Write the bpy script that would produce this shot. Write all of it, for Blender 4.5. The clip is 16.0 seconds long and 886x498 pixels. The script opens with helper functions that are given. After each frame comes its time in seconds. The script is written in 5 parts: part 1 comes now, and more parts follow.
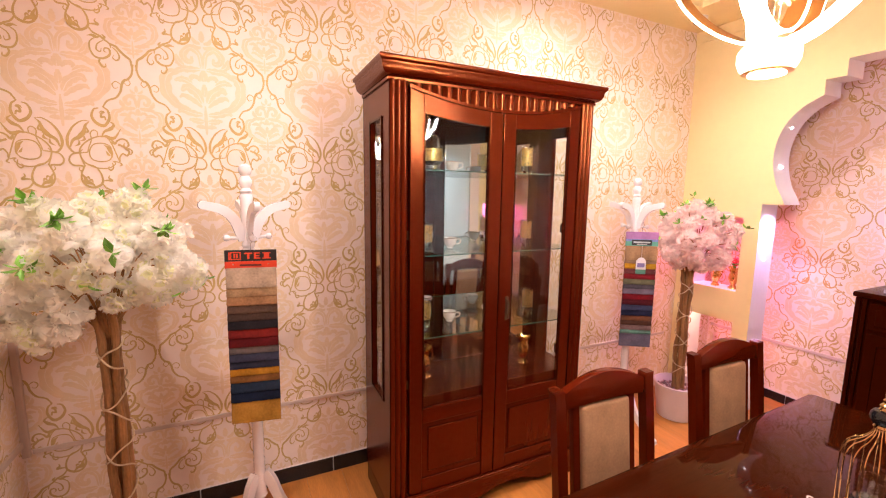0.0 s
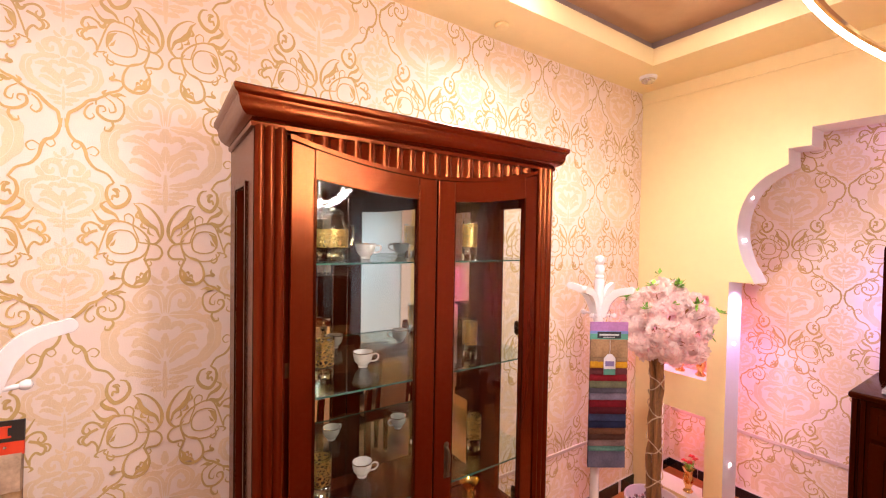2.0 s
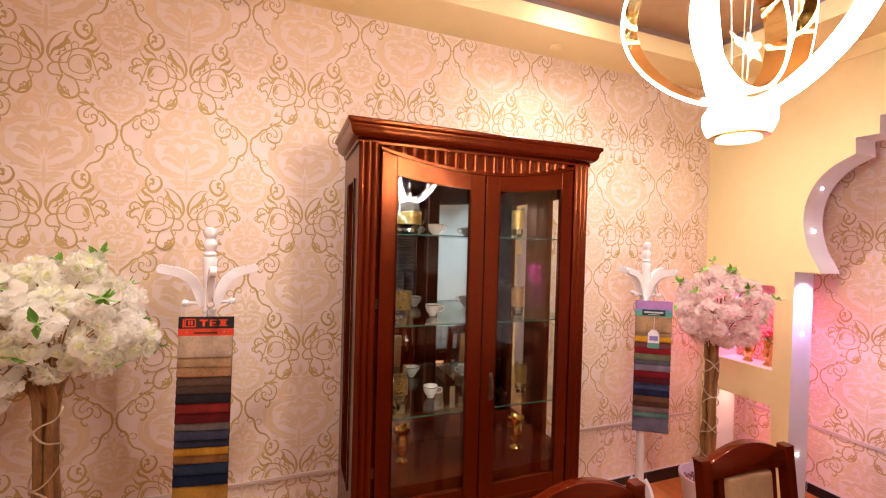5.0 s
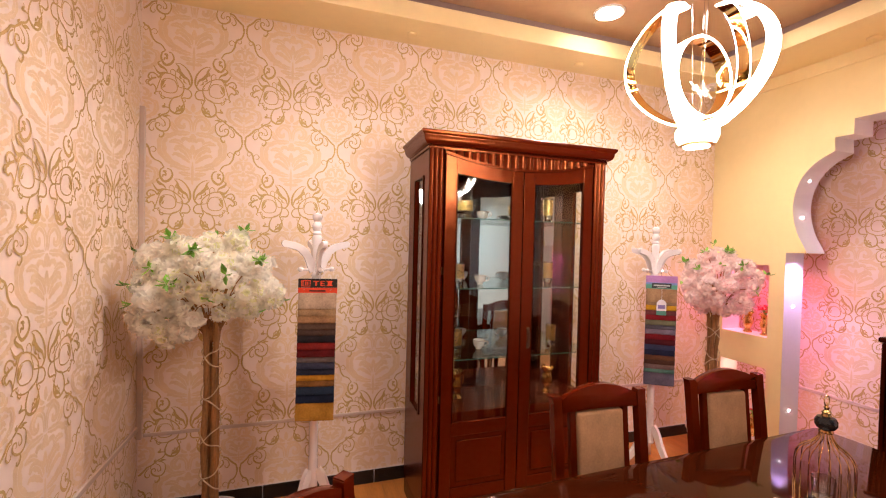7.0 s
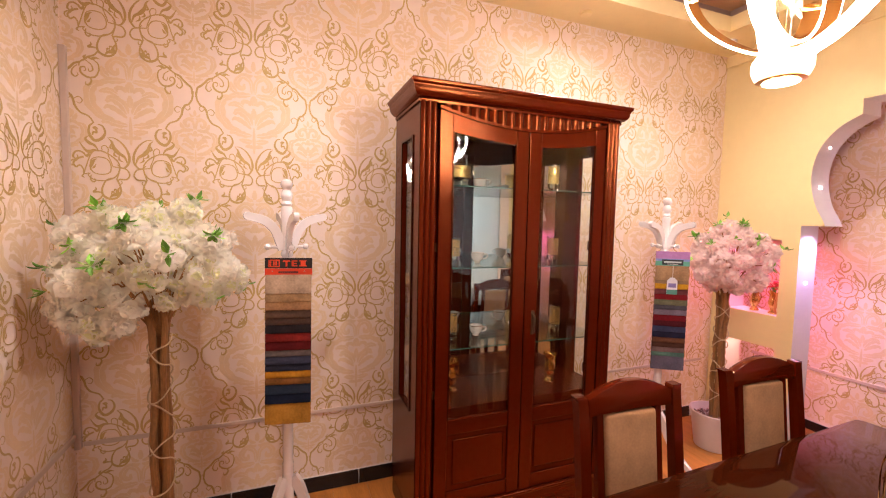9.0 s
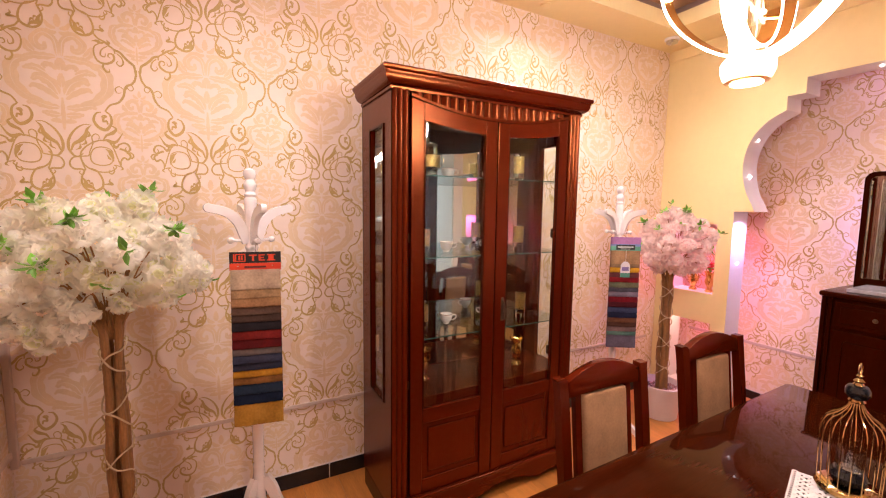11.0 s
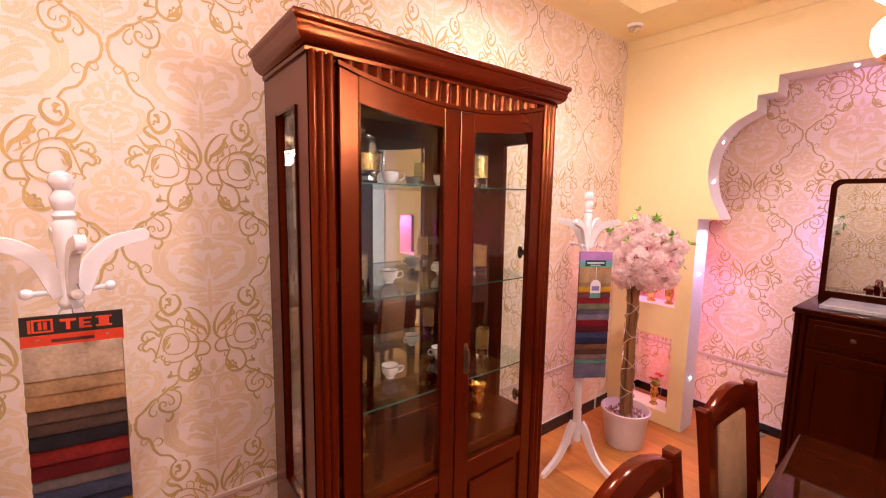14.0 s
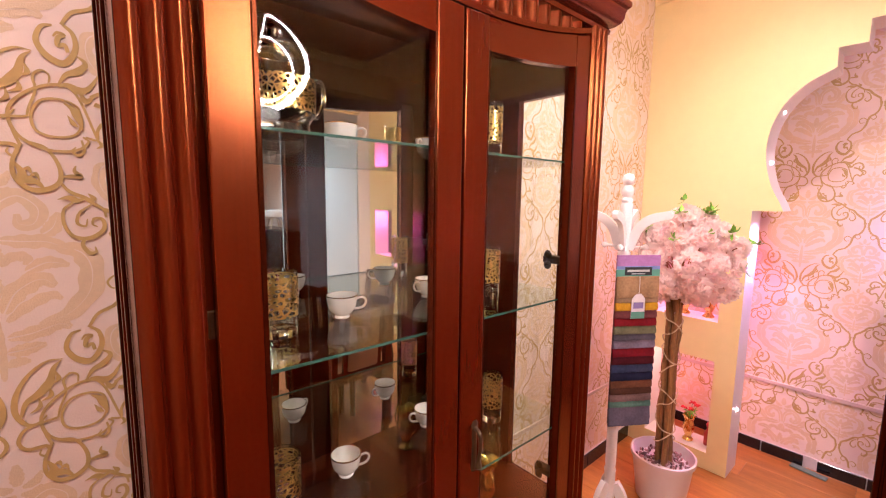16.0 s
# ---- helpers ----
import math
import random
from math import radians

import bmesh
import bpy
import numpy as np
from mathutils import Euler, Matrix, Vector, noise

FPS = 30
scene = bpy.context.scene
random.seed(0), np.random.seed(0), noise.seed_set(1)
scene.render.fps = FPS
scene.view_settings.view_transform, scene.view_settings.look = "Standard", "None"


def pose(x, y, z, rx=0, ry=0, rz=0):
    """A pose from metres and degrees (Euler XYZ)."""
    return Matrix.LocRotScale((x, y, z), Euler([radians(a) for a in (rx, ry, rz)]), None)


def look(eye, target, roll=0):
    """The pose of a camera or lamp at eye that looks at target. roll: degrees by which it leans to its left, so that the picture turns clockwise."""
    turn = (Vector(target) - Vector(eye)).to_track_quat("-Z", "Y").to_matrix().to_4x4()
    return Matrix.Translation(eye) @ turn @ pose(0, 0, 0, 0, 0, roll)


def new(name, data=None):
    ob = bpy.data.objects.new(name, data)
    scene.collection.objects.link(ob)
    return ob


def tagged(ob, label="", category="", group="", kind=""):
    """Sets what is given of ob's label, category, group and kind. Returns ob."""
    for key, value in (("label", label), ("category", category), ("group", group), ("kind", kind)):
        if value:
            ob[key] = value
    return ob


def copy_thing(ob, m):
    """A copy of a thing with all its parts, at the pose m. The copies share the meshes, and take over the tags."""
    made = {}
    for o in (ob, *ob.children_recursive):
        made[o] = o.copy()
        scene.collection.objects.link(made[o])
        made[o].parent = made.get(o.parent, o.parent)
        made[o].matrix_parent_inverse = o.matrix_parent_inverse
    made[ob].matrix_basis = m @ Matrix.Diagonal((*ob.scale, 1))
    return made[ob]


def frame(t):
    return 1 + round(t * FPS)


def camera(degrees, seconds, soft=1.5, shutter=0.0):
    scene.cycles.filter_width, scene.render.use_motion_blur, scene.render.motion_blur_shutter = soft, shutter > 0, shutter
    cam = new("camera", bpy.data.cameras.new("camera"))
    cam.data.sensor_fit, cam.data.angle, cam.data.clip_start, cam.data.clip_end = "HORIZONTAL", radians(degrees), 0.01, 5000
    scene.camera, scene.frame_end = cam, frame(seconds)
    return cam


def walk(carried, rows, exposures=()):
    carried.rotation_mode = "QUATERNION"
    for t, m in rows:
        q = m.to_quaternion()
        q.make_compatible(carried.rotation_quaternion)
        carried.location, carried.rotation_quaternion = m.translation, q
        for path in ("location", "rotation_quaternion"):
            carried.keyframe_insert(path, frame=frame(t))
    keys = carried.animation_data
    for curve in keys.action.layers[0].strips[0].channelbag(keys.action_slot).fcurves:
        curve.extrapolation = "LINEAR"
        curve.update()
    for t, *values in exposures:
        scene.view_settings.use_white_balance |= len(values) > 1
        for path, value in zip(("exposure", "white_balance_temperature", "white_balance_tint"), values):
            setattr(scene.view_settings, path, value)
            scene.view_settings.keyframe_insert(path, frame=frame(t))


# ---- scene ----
cam = camera(93.2, 16.0, soft=1.15)
PATH = [
    (0, (0.079, 0.115, 1.594), (0.925, 1.907, 1.323), 0.8),
    (0.5, (0.183, 0.268, 1.632), (1.051, 2.048, 1.353), 0.9),
    (1, (0.283, 0.555, 1.673), (1.137, 2.342, 1.397), 0.8),
    (1.4, (0.312, 0.633, 1.726), (1.27, 2.379, 1.536), 1.2),
    (1.5, (0.342, 0.651, 1.729), (1.409, 2.34, 1.628), 1.4),
    (2, (0.437, 0.673, 1.766), (1.557, 2.33, 1.72), 1.0),
    (2.5, (0.518, 0.633, 1.763), (1.575, 2.33, 1.723), 1.0),
    (3, (0.549, 0.557, 1.736), (1.493, 2.32, 1.701), 1.2),
    (3.5, (0.571, 0.535, 1.719), (1.432, 2.34, 1.684), 1.1),
    (4, (0.542, 0.492, 1.726), (1.33, 2.329, 1.683), 1.4),
    (4.2, (0.515, 0.447, 1.722), (1.276, 2.296, 1.68), 1.4),
    (6.3, (0.117, -0.269, 1.557), (0.766, 1.623, 1.534), 1.4),
    (6.5, (0.087, -0.283, 1.565), (0.72, 1.614, 1.53), 1.3),
    (7, (0.027, -0.286, 1.557), (0.65, 1.614, 1.522), 1.4),
    (7.5, (0.011, -0.289, 1.562), (0.638, 1.609, 1.502), 1.4),
    (8, (0.01, -0.248, 1.547), (0.658, 1.639, 1.412), 1.4),
    (8.5, (0.052, -0.108, 1.525), (0.733, 1.768, 1.388), 1.1),
    (9, (0.066, 0.042, 1.528), (0.781, 1.904, 1.389), 1.2),
    (9.2, (0.042, 0.042, 1.538), (0.784, 1.894, 1.4), 1.3),
    (11.3, (-0.042, 0.125, 1.543), (0.909, 1.871, 1.328), 0.8),
    (11.5, (-0.018, 0.169, 1.572), (0.931, 1.914, 1.34), 0.9),
    (12, (0.074, 0.398, 1.605), (1.048, 2.128, 1.363), 0.9),
    (12.5, (0.138, 0.582, 1.636), (1.189, 2.266, 1.395), 1.0),
    (13, (0.149, 0.657, 1.626), (1.313, 2.265, 1.39), 0.6),
    (13.5, (0.187, 0.6, 1.628), (1.381, 2.188, 1.395), 0.7),
    (14, (0.185, 0.633, 1.639), (1.413, 2.195, 1.406), 0.9),
    (14.5, (0.199, 0.839, 1.624), (1.475, 2.361, 1.39), 0.7),
    (15, (0.273, 0.981, 1.612), (1.574, 2.481, 1.374), 0.5),
    (15.5, (0.346, 1.095, 1.564), (1.643, 2.598, 1.325), 0.4),
    (16, (0.589, 1.189, 1.586), (1.891, 2.687, 1.344), 0.7),
]
walk(cam, [(t, look(eye, target, roll)) for t, eye, target, roll in PATH], [
    (0.0, 1.30, 6300, 17), (1.0, 1.22, 6300, 23), (2.0, 1.24, 6250, 17), (3.5, 0.99, 6250, 17), (6.5, 0.98, 6450, 14), (9.0, 0.98, 6450, 15), (11.5, 1.07, 6400, 19), (13.0, 1.00, 6550, 26), (15.0, 1.17, 6550, 29), (16.0, 1.28, 6300, 25)])

# ---- world, lights ----
world = bpy.data.worlds.new("world")
world.use_nodes = True
world.node_tree.nodes["Background"].inputs[0].default_value = (1.0, 0.86, 0.72, 1)
world.node_tree.nodes["Background"].inputs[1].default_value = 0.012
scene.world = world

# room plan, metres
YB, XL, XA, XA2, XF = 2.385, -0.83, 3.30, 3.490, 3.80
SOFFIT, PANEL = 2.828, 2.98
RX, RY = 2.885, 2.08            # recess edges of the ceiling
YS = -7.0                      # far end of the showroom behind


def area_lamp(name, m, w, h, power, colour):
    li = bpy.data.lights.new(name, "AREA")
    li.shape, li.size, li.size_y, li.energy, li.color = "RECTANGLE", w, h, power, colour
    ob = new(name, li)
    ob.matrix_world = m
    return ob


def spot_lamp(name, m, power, colour, size=1.9, radius=0.04):
    li = bpy.data.lights.new(name, "SPOT")
    li.energy, li.color, li.spot_size, li.spot_blend, li.shadow_soft_size = power, colour, size, 1.0, radius
    ob = new(name, li)
    ob.matrix_world = m
    return ob


# third is added, unseen, to fill the left side; last two are assumed
DOWNLIGHTS = ((1.76, 1.86), (2.50, 1.58), (0.12, 1.52), (0.55, -0.55), (1.80, -0.55))
for (dx, dy), power in zip(DOWNLIGHTS, (25, 40, 47, 36, 24)):
    spot_lamp("downlight_lamp", look((dx, dy, PANEL - 0.03), (dx, dy, 0)), power, (1.0, 0.90, 0.86), 2.3)
# coloured strips behind the arch
area_lamp("pink_strip_lamp", look((3.62, 2.33, 0.60), (3.62, 1.6, 0.60)), 0.25, 0.9, 0.46, (1.0, 0.15, 0.38))
area_lamp("violet_strip_lamp", look((3.52, 0.65, 2.62), (3.74, 0.65, 1.3)), 1.0, 0.04, 2.0, (0.62, 0.40, 1.0))
area_lamp("mirror_strip_lamp", look((3.70, 1.205, 1.42), (3.79, 1.45, 1.42)), 0.02, 0.55, 0.28, (0.50, 0.30, 1.0))
spot_lamp("jamb_lamp", look((3.385, 1.715, 1.512), (3.385, 1.80, 0.9)), 13.0, (0.66, 0.44, 1.0), 2.0, 0.01)
area_lamp("niche_lamp_upper", look((3.39, 2.09, 1.425), (3.39, 2.09, 0.0)), 0.12, 0.30, 2.2, (1.0, 0.12, 0.42))
area_lamp("niche_lamp_far", look((3.39, -0.95, 1.425), (3.39, -0.95, 0.0)), 0.12, 0.30, 2.2, (1.0, 0.12, 0.42))
area_lamp("niche_lamp_lower", look((3.39, 2.09, 0.655), (3.39, 2.09, 0.0)), 0.12, 0.30, 0.5, (1.0, 0.55, 0.40))
# cool spots of the showroom behind
SHOW = [(x, y) for x in (0.4, 2.3) for y in (-2.5, -3.8, -5.1)]
for dx, dy in SHOW:
    spot_lamp("showroom_lamp", look((dx, dy, 3.06), (dx, dy, 0)), 115, (0.92, 0.95, 1.0), 2.0)


# ---- materials ----
def surf(name, col, rough=0.5, metal=0.0, var=0.12, scale=6.0, bump=0.0, bscale=120.0, coat=0.0, stretch=(1, 1, 1), spec=0.5, island=0.0, emit=None, obj=0.0, tint=None, rvar=0.15):
    m = bpy.data.materials.new(name)
    m.use_nodes = True
    t = m.node_tree
    b = t.nodes["Principled BSDF"]
    co = t.nodes.new("ShaderNodeTexCoord")
    mp = t.nodes.new("ShaderNodeMapping")
    mp.inputs["Scale"].default_value = stretch
    t.links.new(co.outputs["Object"], mp.inputs[0])
    n1, n2 = t.nodes.new("ShaderNodeTexNoise"), t.nodes.new("ShaderNodeTexNoise")
    n1.inputs["Scale"].default_value, n2.inputs["Scale"].default_value = scale, scale * 9
    n1.inputs["Detail"].default_value = n2.inputs["Detail"].default_value = 5
    for n in (n1, n2):
        t.links.new(mp.outputs[0], n.inputs["Vector"])
    mix = t.nodes.new("ShaderNodeMix")
    mix.inputs[0].default_value = 0.4
    t.links.new(n1.outputs[0], mix.inputs[2])
    t.links.new(n2.outputs[0], mix.inputs[3])
    src = mix.outputs[0]
    if island or obj:
        info = t.nodes.new("ShaderNodeObjectInfo" if obj else "ShaderNodeNewGeometry")
        add = t.nodes.new("ShaderNodeMath")
        add.operation = "MULTIPLY_ADD"
        add.inputs[1].default_value = obj or island
        t.links.new(info.outputs["Random" if obj else "Random Per Island"], add.inputs[0])
        t.links.new(src, add.inputs[2])
        sub = t.nodes.new("ShaderNodeMath")
        sub.operation, sub.inputs[1].default_value = "SUBTRACT", (obj or island) / 2
        t.links.new(add.outputs[0], sub.inputs[0])
        src = sub.outputs[0]
    ramp = t.nodes.new("ShaderNodeValToRGB")
    e = ramp.color_ramp.elements
    e[0].position, e[1].position = 0.28, 0.72
    e[0].color = (*[max(0, c * (1 - var)) for c in col], 1)
    e[1].color = (*[min(1, c * (1 + var)) for c in col], 1)
    t.links.new(src, ramp.inputs[0])
    t.links.new(ramp.outputs[0], b.inputs["Base Color"])
    rr = t.nodes.new("ShaderNodeMapRange")
    rr.inputs["To Min"].default_value, rr.inputs["To Max"].default_value = max(0, rough * (1 - rvar)), min(1, rough * (1 + rvar))
    t.links.new(n2.outputs[0], rr.inputs[0])
    t.links.new(rr.outputs[0], b.inputs["Roughness"])
    b.inputs["Metallic"].default_value = metal
    b.inputs["Coat Weight"].default_value = coat
    b.inputs["Coat Roughness"].default_value = 0.14
    b.inputs["Specular IOR Level"].default_value = spec
    if tint:
        b.inputs["Specular Tint"].default_value = (*tint, 1)
    if bump:
        n3 = t.nodes.new("ShaderNodeTexNoise")
        n3.inputs["Scale"].default_value = bscale
        n3.inputs["Detail"].default_value = 4
        t.links.new(mp.outputs[0], n3.inputs["Vector"])
        bp = t.nodes.new("ShaderNodeBump")
        bp.inputs["Strength"].default_value, bp.inputs["Distance"].default_value = bump, 0.002
        t.links.new(n3.outputs[0], bp.inputs["Height"])
        t.links.new(bp.outputs[0], b.inputs["Normal"])
    if emit:
        b.inputs["Emission Color"].default_value = (*emit[:3], 1)
        b.inputs["Emission Strength"].default_value = emit[3]
    return m


def glass(name, col=(0.96, 1, 0.98), rough=0.0, ior=1.45):
    m = bpy.data.materials.new(name)
    m.use_nodes = True
    b = m.node_tree.nodes["Principled BSDF"]
    b.inputs["Base Color"].default_value = (*col, 1)
    b.inputs["Roughness"].default_value = rough
    b.inputs["Transmission Weight"].default_value = 1
    b.inputs["IOR"].default_value = ior
    return m


def pane_glass(name, tint=(0.97, 1.0, 0.985)):
    """Thin clear pane: sees straight through, with a glossy face."""
    m = bpy.data.materials.new(name)
    m.use_nodes = True
    t = m.node_tree
    for n in list(t.nodes):
        t.nodes.remove(n)
    out, mix = t.nodes.new("ShaderNodeOutputMaterial"), t.nodes.new("ShaderNodeMixShader")
    tr, gl, fr = t.nodes.new("ShaderNodeBsdfTransparent"), t.nodes.new("ShaderNodeBsdfGlossy"), t.nodes.new("ShaderNodeLayerWeight")
    tr.inputs[0].default_value = (*tint, 1)
    gl.inputs["Roughness"].default_value = 0.0
    pw, ma = t.nodes.new("ShaderNodeMath"), t.nodes.new("ShaderNodeMath")
    pw.operation, pw.inputs[1].default_value = "POWER", 5
    ma.operation, ma.inputs[1].default_value, ma.inputs[2].default_value = "MULTIPLY_ADD", 0.9, 0.04
    fr.inputs[0].default_value = 0.5
    t.links.new(fr.outputs["Facing"], pw.inputs[0])
    t.links.new(pw.outputs[0], ma.inputs[0])
    t.links.new(ma.outputs[0], mix.inputs[0])
    t.links.new(tr.outputs[0], mix.inputs[1])
    t.links.new(gl.outputs[0], mix.inputs[2])
    t.links.new(mix.outputs[0], out.inputs[0])
    return m


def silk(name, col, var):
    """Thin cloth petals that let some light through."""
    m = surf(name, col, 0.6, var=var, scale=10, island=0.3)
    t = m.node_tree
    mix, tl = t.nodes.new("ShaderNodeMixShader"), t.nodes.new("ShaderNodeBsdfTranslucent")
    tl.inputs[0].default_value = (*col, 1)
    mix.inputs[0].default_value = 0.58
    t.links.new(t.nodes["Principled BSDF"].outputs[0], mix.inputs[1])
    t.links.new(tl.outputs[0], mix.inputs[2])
    # transparent share, put in to lighten the petals' shadows on each other
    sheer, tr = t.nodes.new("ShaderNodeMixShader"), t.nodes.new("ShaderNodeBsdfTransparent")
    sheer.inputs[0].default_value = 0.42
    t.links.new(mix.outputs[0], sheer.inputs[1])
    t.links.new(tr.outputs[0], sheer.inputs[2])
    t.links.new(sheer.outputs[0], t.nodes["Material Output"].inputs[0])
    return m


def glow(name, col, strength):
    m = bpy.data.materials.new(name)
    m.use_nodes = True
    b = m.node_tree.nodes["Principled BSDF"]
    b.inputs["Base Color"].default_value = (0.8, 0.8, 0.8, 1)
    b.inputs["Emission Color"].default_value = (*col, 1)
    b.inputs["Emission Strength"].default_value = strength
    return m


M_PAPER = surf("wallpaper", (0.86, 0.705, 0.615), 0.62, var=0.05, scale=3.0, bump=0.25, bscale=260)
M_GOLD = surf("wallpaper_gold_print", (0.58, 0.390, 0.145), 0.40, var=0.14, scale=8, spec=0.5)
M_TONE = surf("wallpaper_cream_print", (0.800, 0.605, 0.400), 0.45, var=0.06, scale=14, bump=0.6, bscale=420)
M_YELLOW = surf("yellow_wall_paint", (0.88, 0.70, 0.36), 0.55, var=0.04, scale=2.5, bump=0.12, bscale=90)
M_WHITE = surf("white_paint", (0.80, 0.76, 0.74), 0.5, var=0.04, scale=4, bump=0.08)
M_COPPER = surf("brown_satin_ceiling", (0.50, 0.30, 0.16), 0.18, var=0.08, scale=2)
M_PALE = surf("pale_blue_paint", (0.62, 0.74, 0.80), 0.4, var=0.04, scale=2)
M_DARKCEIL = surf("dark_ceiling", (0.05, 0.04, 0.04), 0.5)
M_BRICK = surf("grey_brick", (0.17, 0.14, 0.135), 0.8, var=0.5, scale=4, bump=0.4, bscale=30)
nt = M_BRICK.node_tree
bk, vm, co = nt.nodes.new("ShaderNodeTexBrick"), nt.nodes.new("ShaderNodeCombineXYZ"), nt.nodes.new("ShaderNodeTexCoord")
sp = nt.nodes.new("ShaderNodeSeparateXYZ")
nt.links.new(co.outputs["Object"], sp.inputs[0])
nt.links.new(sp.outputs["X"], vm.inputs["X"])
nt.links.new(sp.outputs["Z"], vm.inputs["Y"])
nt.links.new(vm.outputs[0], bk.inputs["Vector"])
for key, val in (("Scale", 1.0), ("Mortar Size", 0.008), ("Brick Width", 0.24), ("Row Height", 0.075)):
    bk.inputs[key].default_value = val
bk.inputs["Color1"].default_value, bk.inputs["Color2"].default_value, bk.inputs["Mortar"].default_value = (0.23, 0.19, 0.18, 1), (0.12, 0.10, 0.10, 1), (0.05, 0.04, 0.04, 1)
nt.links.new(bk.outputs["Color"], nt.nodes["Principled BSDF"].inputs["Base Color"])
M_BAND = surf("ceiling_dark_band", (0.27, 0.18, 0.15), 0.4, var=0.08, scale=3)
M_FLOOR = surf("laminate_planks", (0.47, 0.175, 0.037), 0.30, var=0.30, scale=2.6, bump=0.08, bscale=60, stretch=(9, 1, 1), obj=0.28)
M_GAP = surf("floor_joint", (0.10, 0.045, 0.02), 0.7)
M_BLACK = surf("black_ceramic", (0.012, 0.011, 0.012), 0.12, var=0.3)
M_GROUT = surf("pale_grout", (0.62, 0.56, 0.52), 0.8)
M_TRUNK = surf("cable_trunking", (0.60, 0.47, 0.40), 0.4, var=0.04)
STAIN = (1.0, 0.275, 0.09)              # varnish tint
M_WOOD = surf("mahogany", (0.058, 0.0046, 0.0007), 0.265, var=0.16, rvar=0.04, scale=2.4, spec=1.0, tint=STAIN, stretch=(9, 9, 0.6))
M_CHAIRX = surf("polished_chair_rail", (0.070, 0.0062, 0.0010), 0.15, var=0.12, rvar=0.05, scale=1.6, spec=0.38, tint=STAIN, stretch=(0.6, 9, 9))
M_CHAIR = surf("polished_chair_wood", (0.070, 0.0062, 0.0010), 0.15, var=0.12, rvar=0.05, scale=1.6, spec=0.38, tint=STAIN, stretch=(9, 9, 0.6))
M_WOODX = surf("mahogany_rail", (0.058, 0.0046, 0.0007), 0.265, var=0.16, rvar=0.04, scale=2.4, spec=1.0, tint=STAIN, stretch=(0.6, 9, 9))
M_WOODD = surf("dark_mahogany", (0.020, 0.0025, 0.0006), 0.22, var=0.25, scale=1.6, spec=0.25, tint=STAIN, stretch=(9, 9, 0.6))
M_TABLE = surf("polished_table", (0.028, 0.0046, 0.0010), 0.045, var=0.30, rvar=0.04, scale=3, spec=0.09, tint=(1.0, 0.50, 0.30), stretch=(0.6, 8, 8))
M_MIRROR = surf("mirror_silver", (0.74, 0.77, 0.76), 0.0, 1.0, var=0.0)
M_PANE = pane_glass("clear_pane")
M_SHELF = pane_glass("shelf_glass", (0.90, 0.97, 0.94))
M_EDGE = surf("green_glass_edge", (0.035, 0.11, 0.085), 0.1, var=0.15)
M_GLASS = glass("clear_glass")
M_PORC = surf("white_porcelain", (0.80, 0.77, 0.72), 0.12, var=0.03)
M_BRASS = surf("polished_gold", (0.80, 0.52, 0.17), 0.16, 1.0, var=0.15, scale=30, bump=0.3, bscale=160)
M_GOLDM = surf("mirror_gold", (0.86, 0.60, 0.24), 0.06, 1.0, var=0.06, scale=8)
M_BRONZE = surf("aged_bronze", (0.10, 0.065, 0.035), 0.35, 0.8, var=0.4, scale=30)
M_LACQ = surf("white_lacquer", (0.84, 0.78, 0.77), 0.18, var=0.03, coat=0.4)
M_SUEDE = surf("beige_suede", (0.34, 0.178, 0.082), 0.85, var=0.30, scale=14, bump=0.3, bscale=300)
M_POT = surf("pale_ceramic_pot", (0.62, 0.52, 0.50), 0.35, var=0.05)
M_PEBBLE = surf("pebbles", (0.28, 0.15, 0.14), 0.6, var=0.5, island=0.8)
M_BARK = surf("dry_stick_bark", (0.27, 0.125, 0.040), 0.7, var=0.55, scale=12, bump=0.6, bscale=90, stretch=(2, 2, 0.4))
M_ROPE = surf("jute_cord", (0.56, 0.42, 0.26), 0.85, var=0.2, scale=60, bump=0.6, bscale=400)
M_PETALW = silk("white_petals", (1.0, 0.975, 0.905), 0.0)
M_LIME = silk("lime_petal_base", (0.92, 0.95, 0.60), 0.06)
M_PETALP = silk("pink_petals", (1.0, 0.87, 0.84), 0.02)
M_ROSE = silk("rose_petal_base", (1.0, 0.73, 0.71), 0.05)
M_LEAF = surf("silk_leaves", (0.17, 0.39, 0.04), 0.5, var=0.35, scale=20, island=0.6)
M_STEEL = surf("steel", (0.6, 0.6, 0.6), 0.25, 1.0)
M_LED = glow("led_band", (1.0, 0.90, 0.82), 78.0)
M_LEDCAP = glow("led_disc", (1.0, 0.93, 0.80), 9.0)
M_LENS = glow("spot_lens", (1.0, 0.94, 0.88), 24.0)
M_DOT = glow("led_dot", (1.0, 0.95, 1.0), 12.0)


# ---- mesh helpers ----
def part(name, bm, material, parent=None, label="", smooth=False, kind=""):
    me = bpy.data.meshes.new(name)
    bm.normal_update()
    bm.to_mesh(me)
    bm.free()
    for mt in (material if isinstance(material, (list, tuple)) else [material]):
        me.materials.append(mt)
    if smooth:
        me.shade_smooth()
        me.set_sharp_from_angle(angle=radians(38))
    ob = new(name, me)
    if parent is not None:
        ob.parent = parent
    tagged(ob, label=label, kind=kind)
    return ob


def thing(name, label, category, group="", at=None):
    e = new(name)
    e.empty_display_size = 0.05
    tagged(e, label, category, group)
    if at is not None:
        e.matrix_world = at
    return e


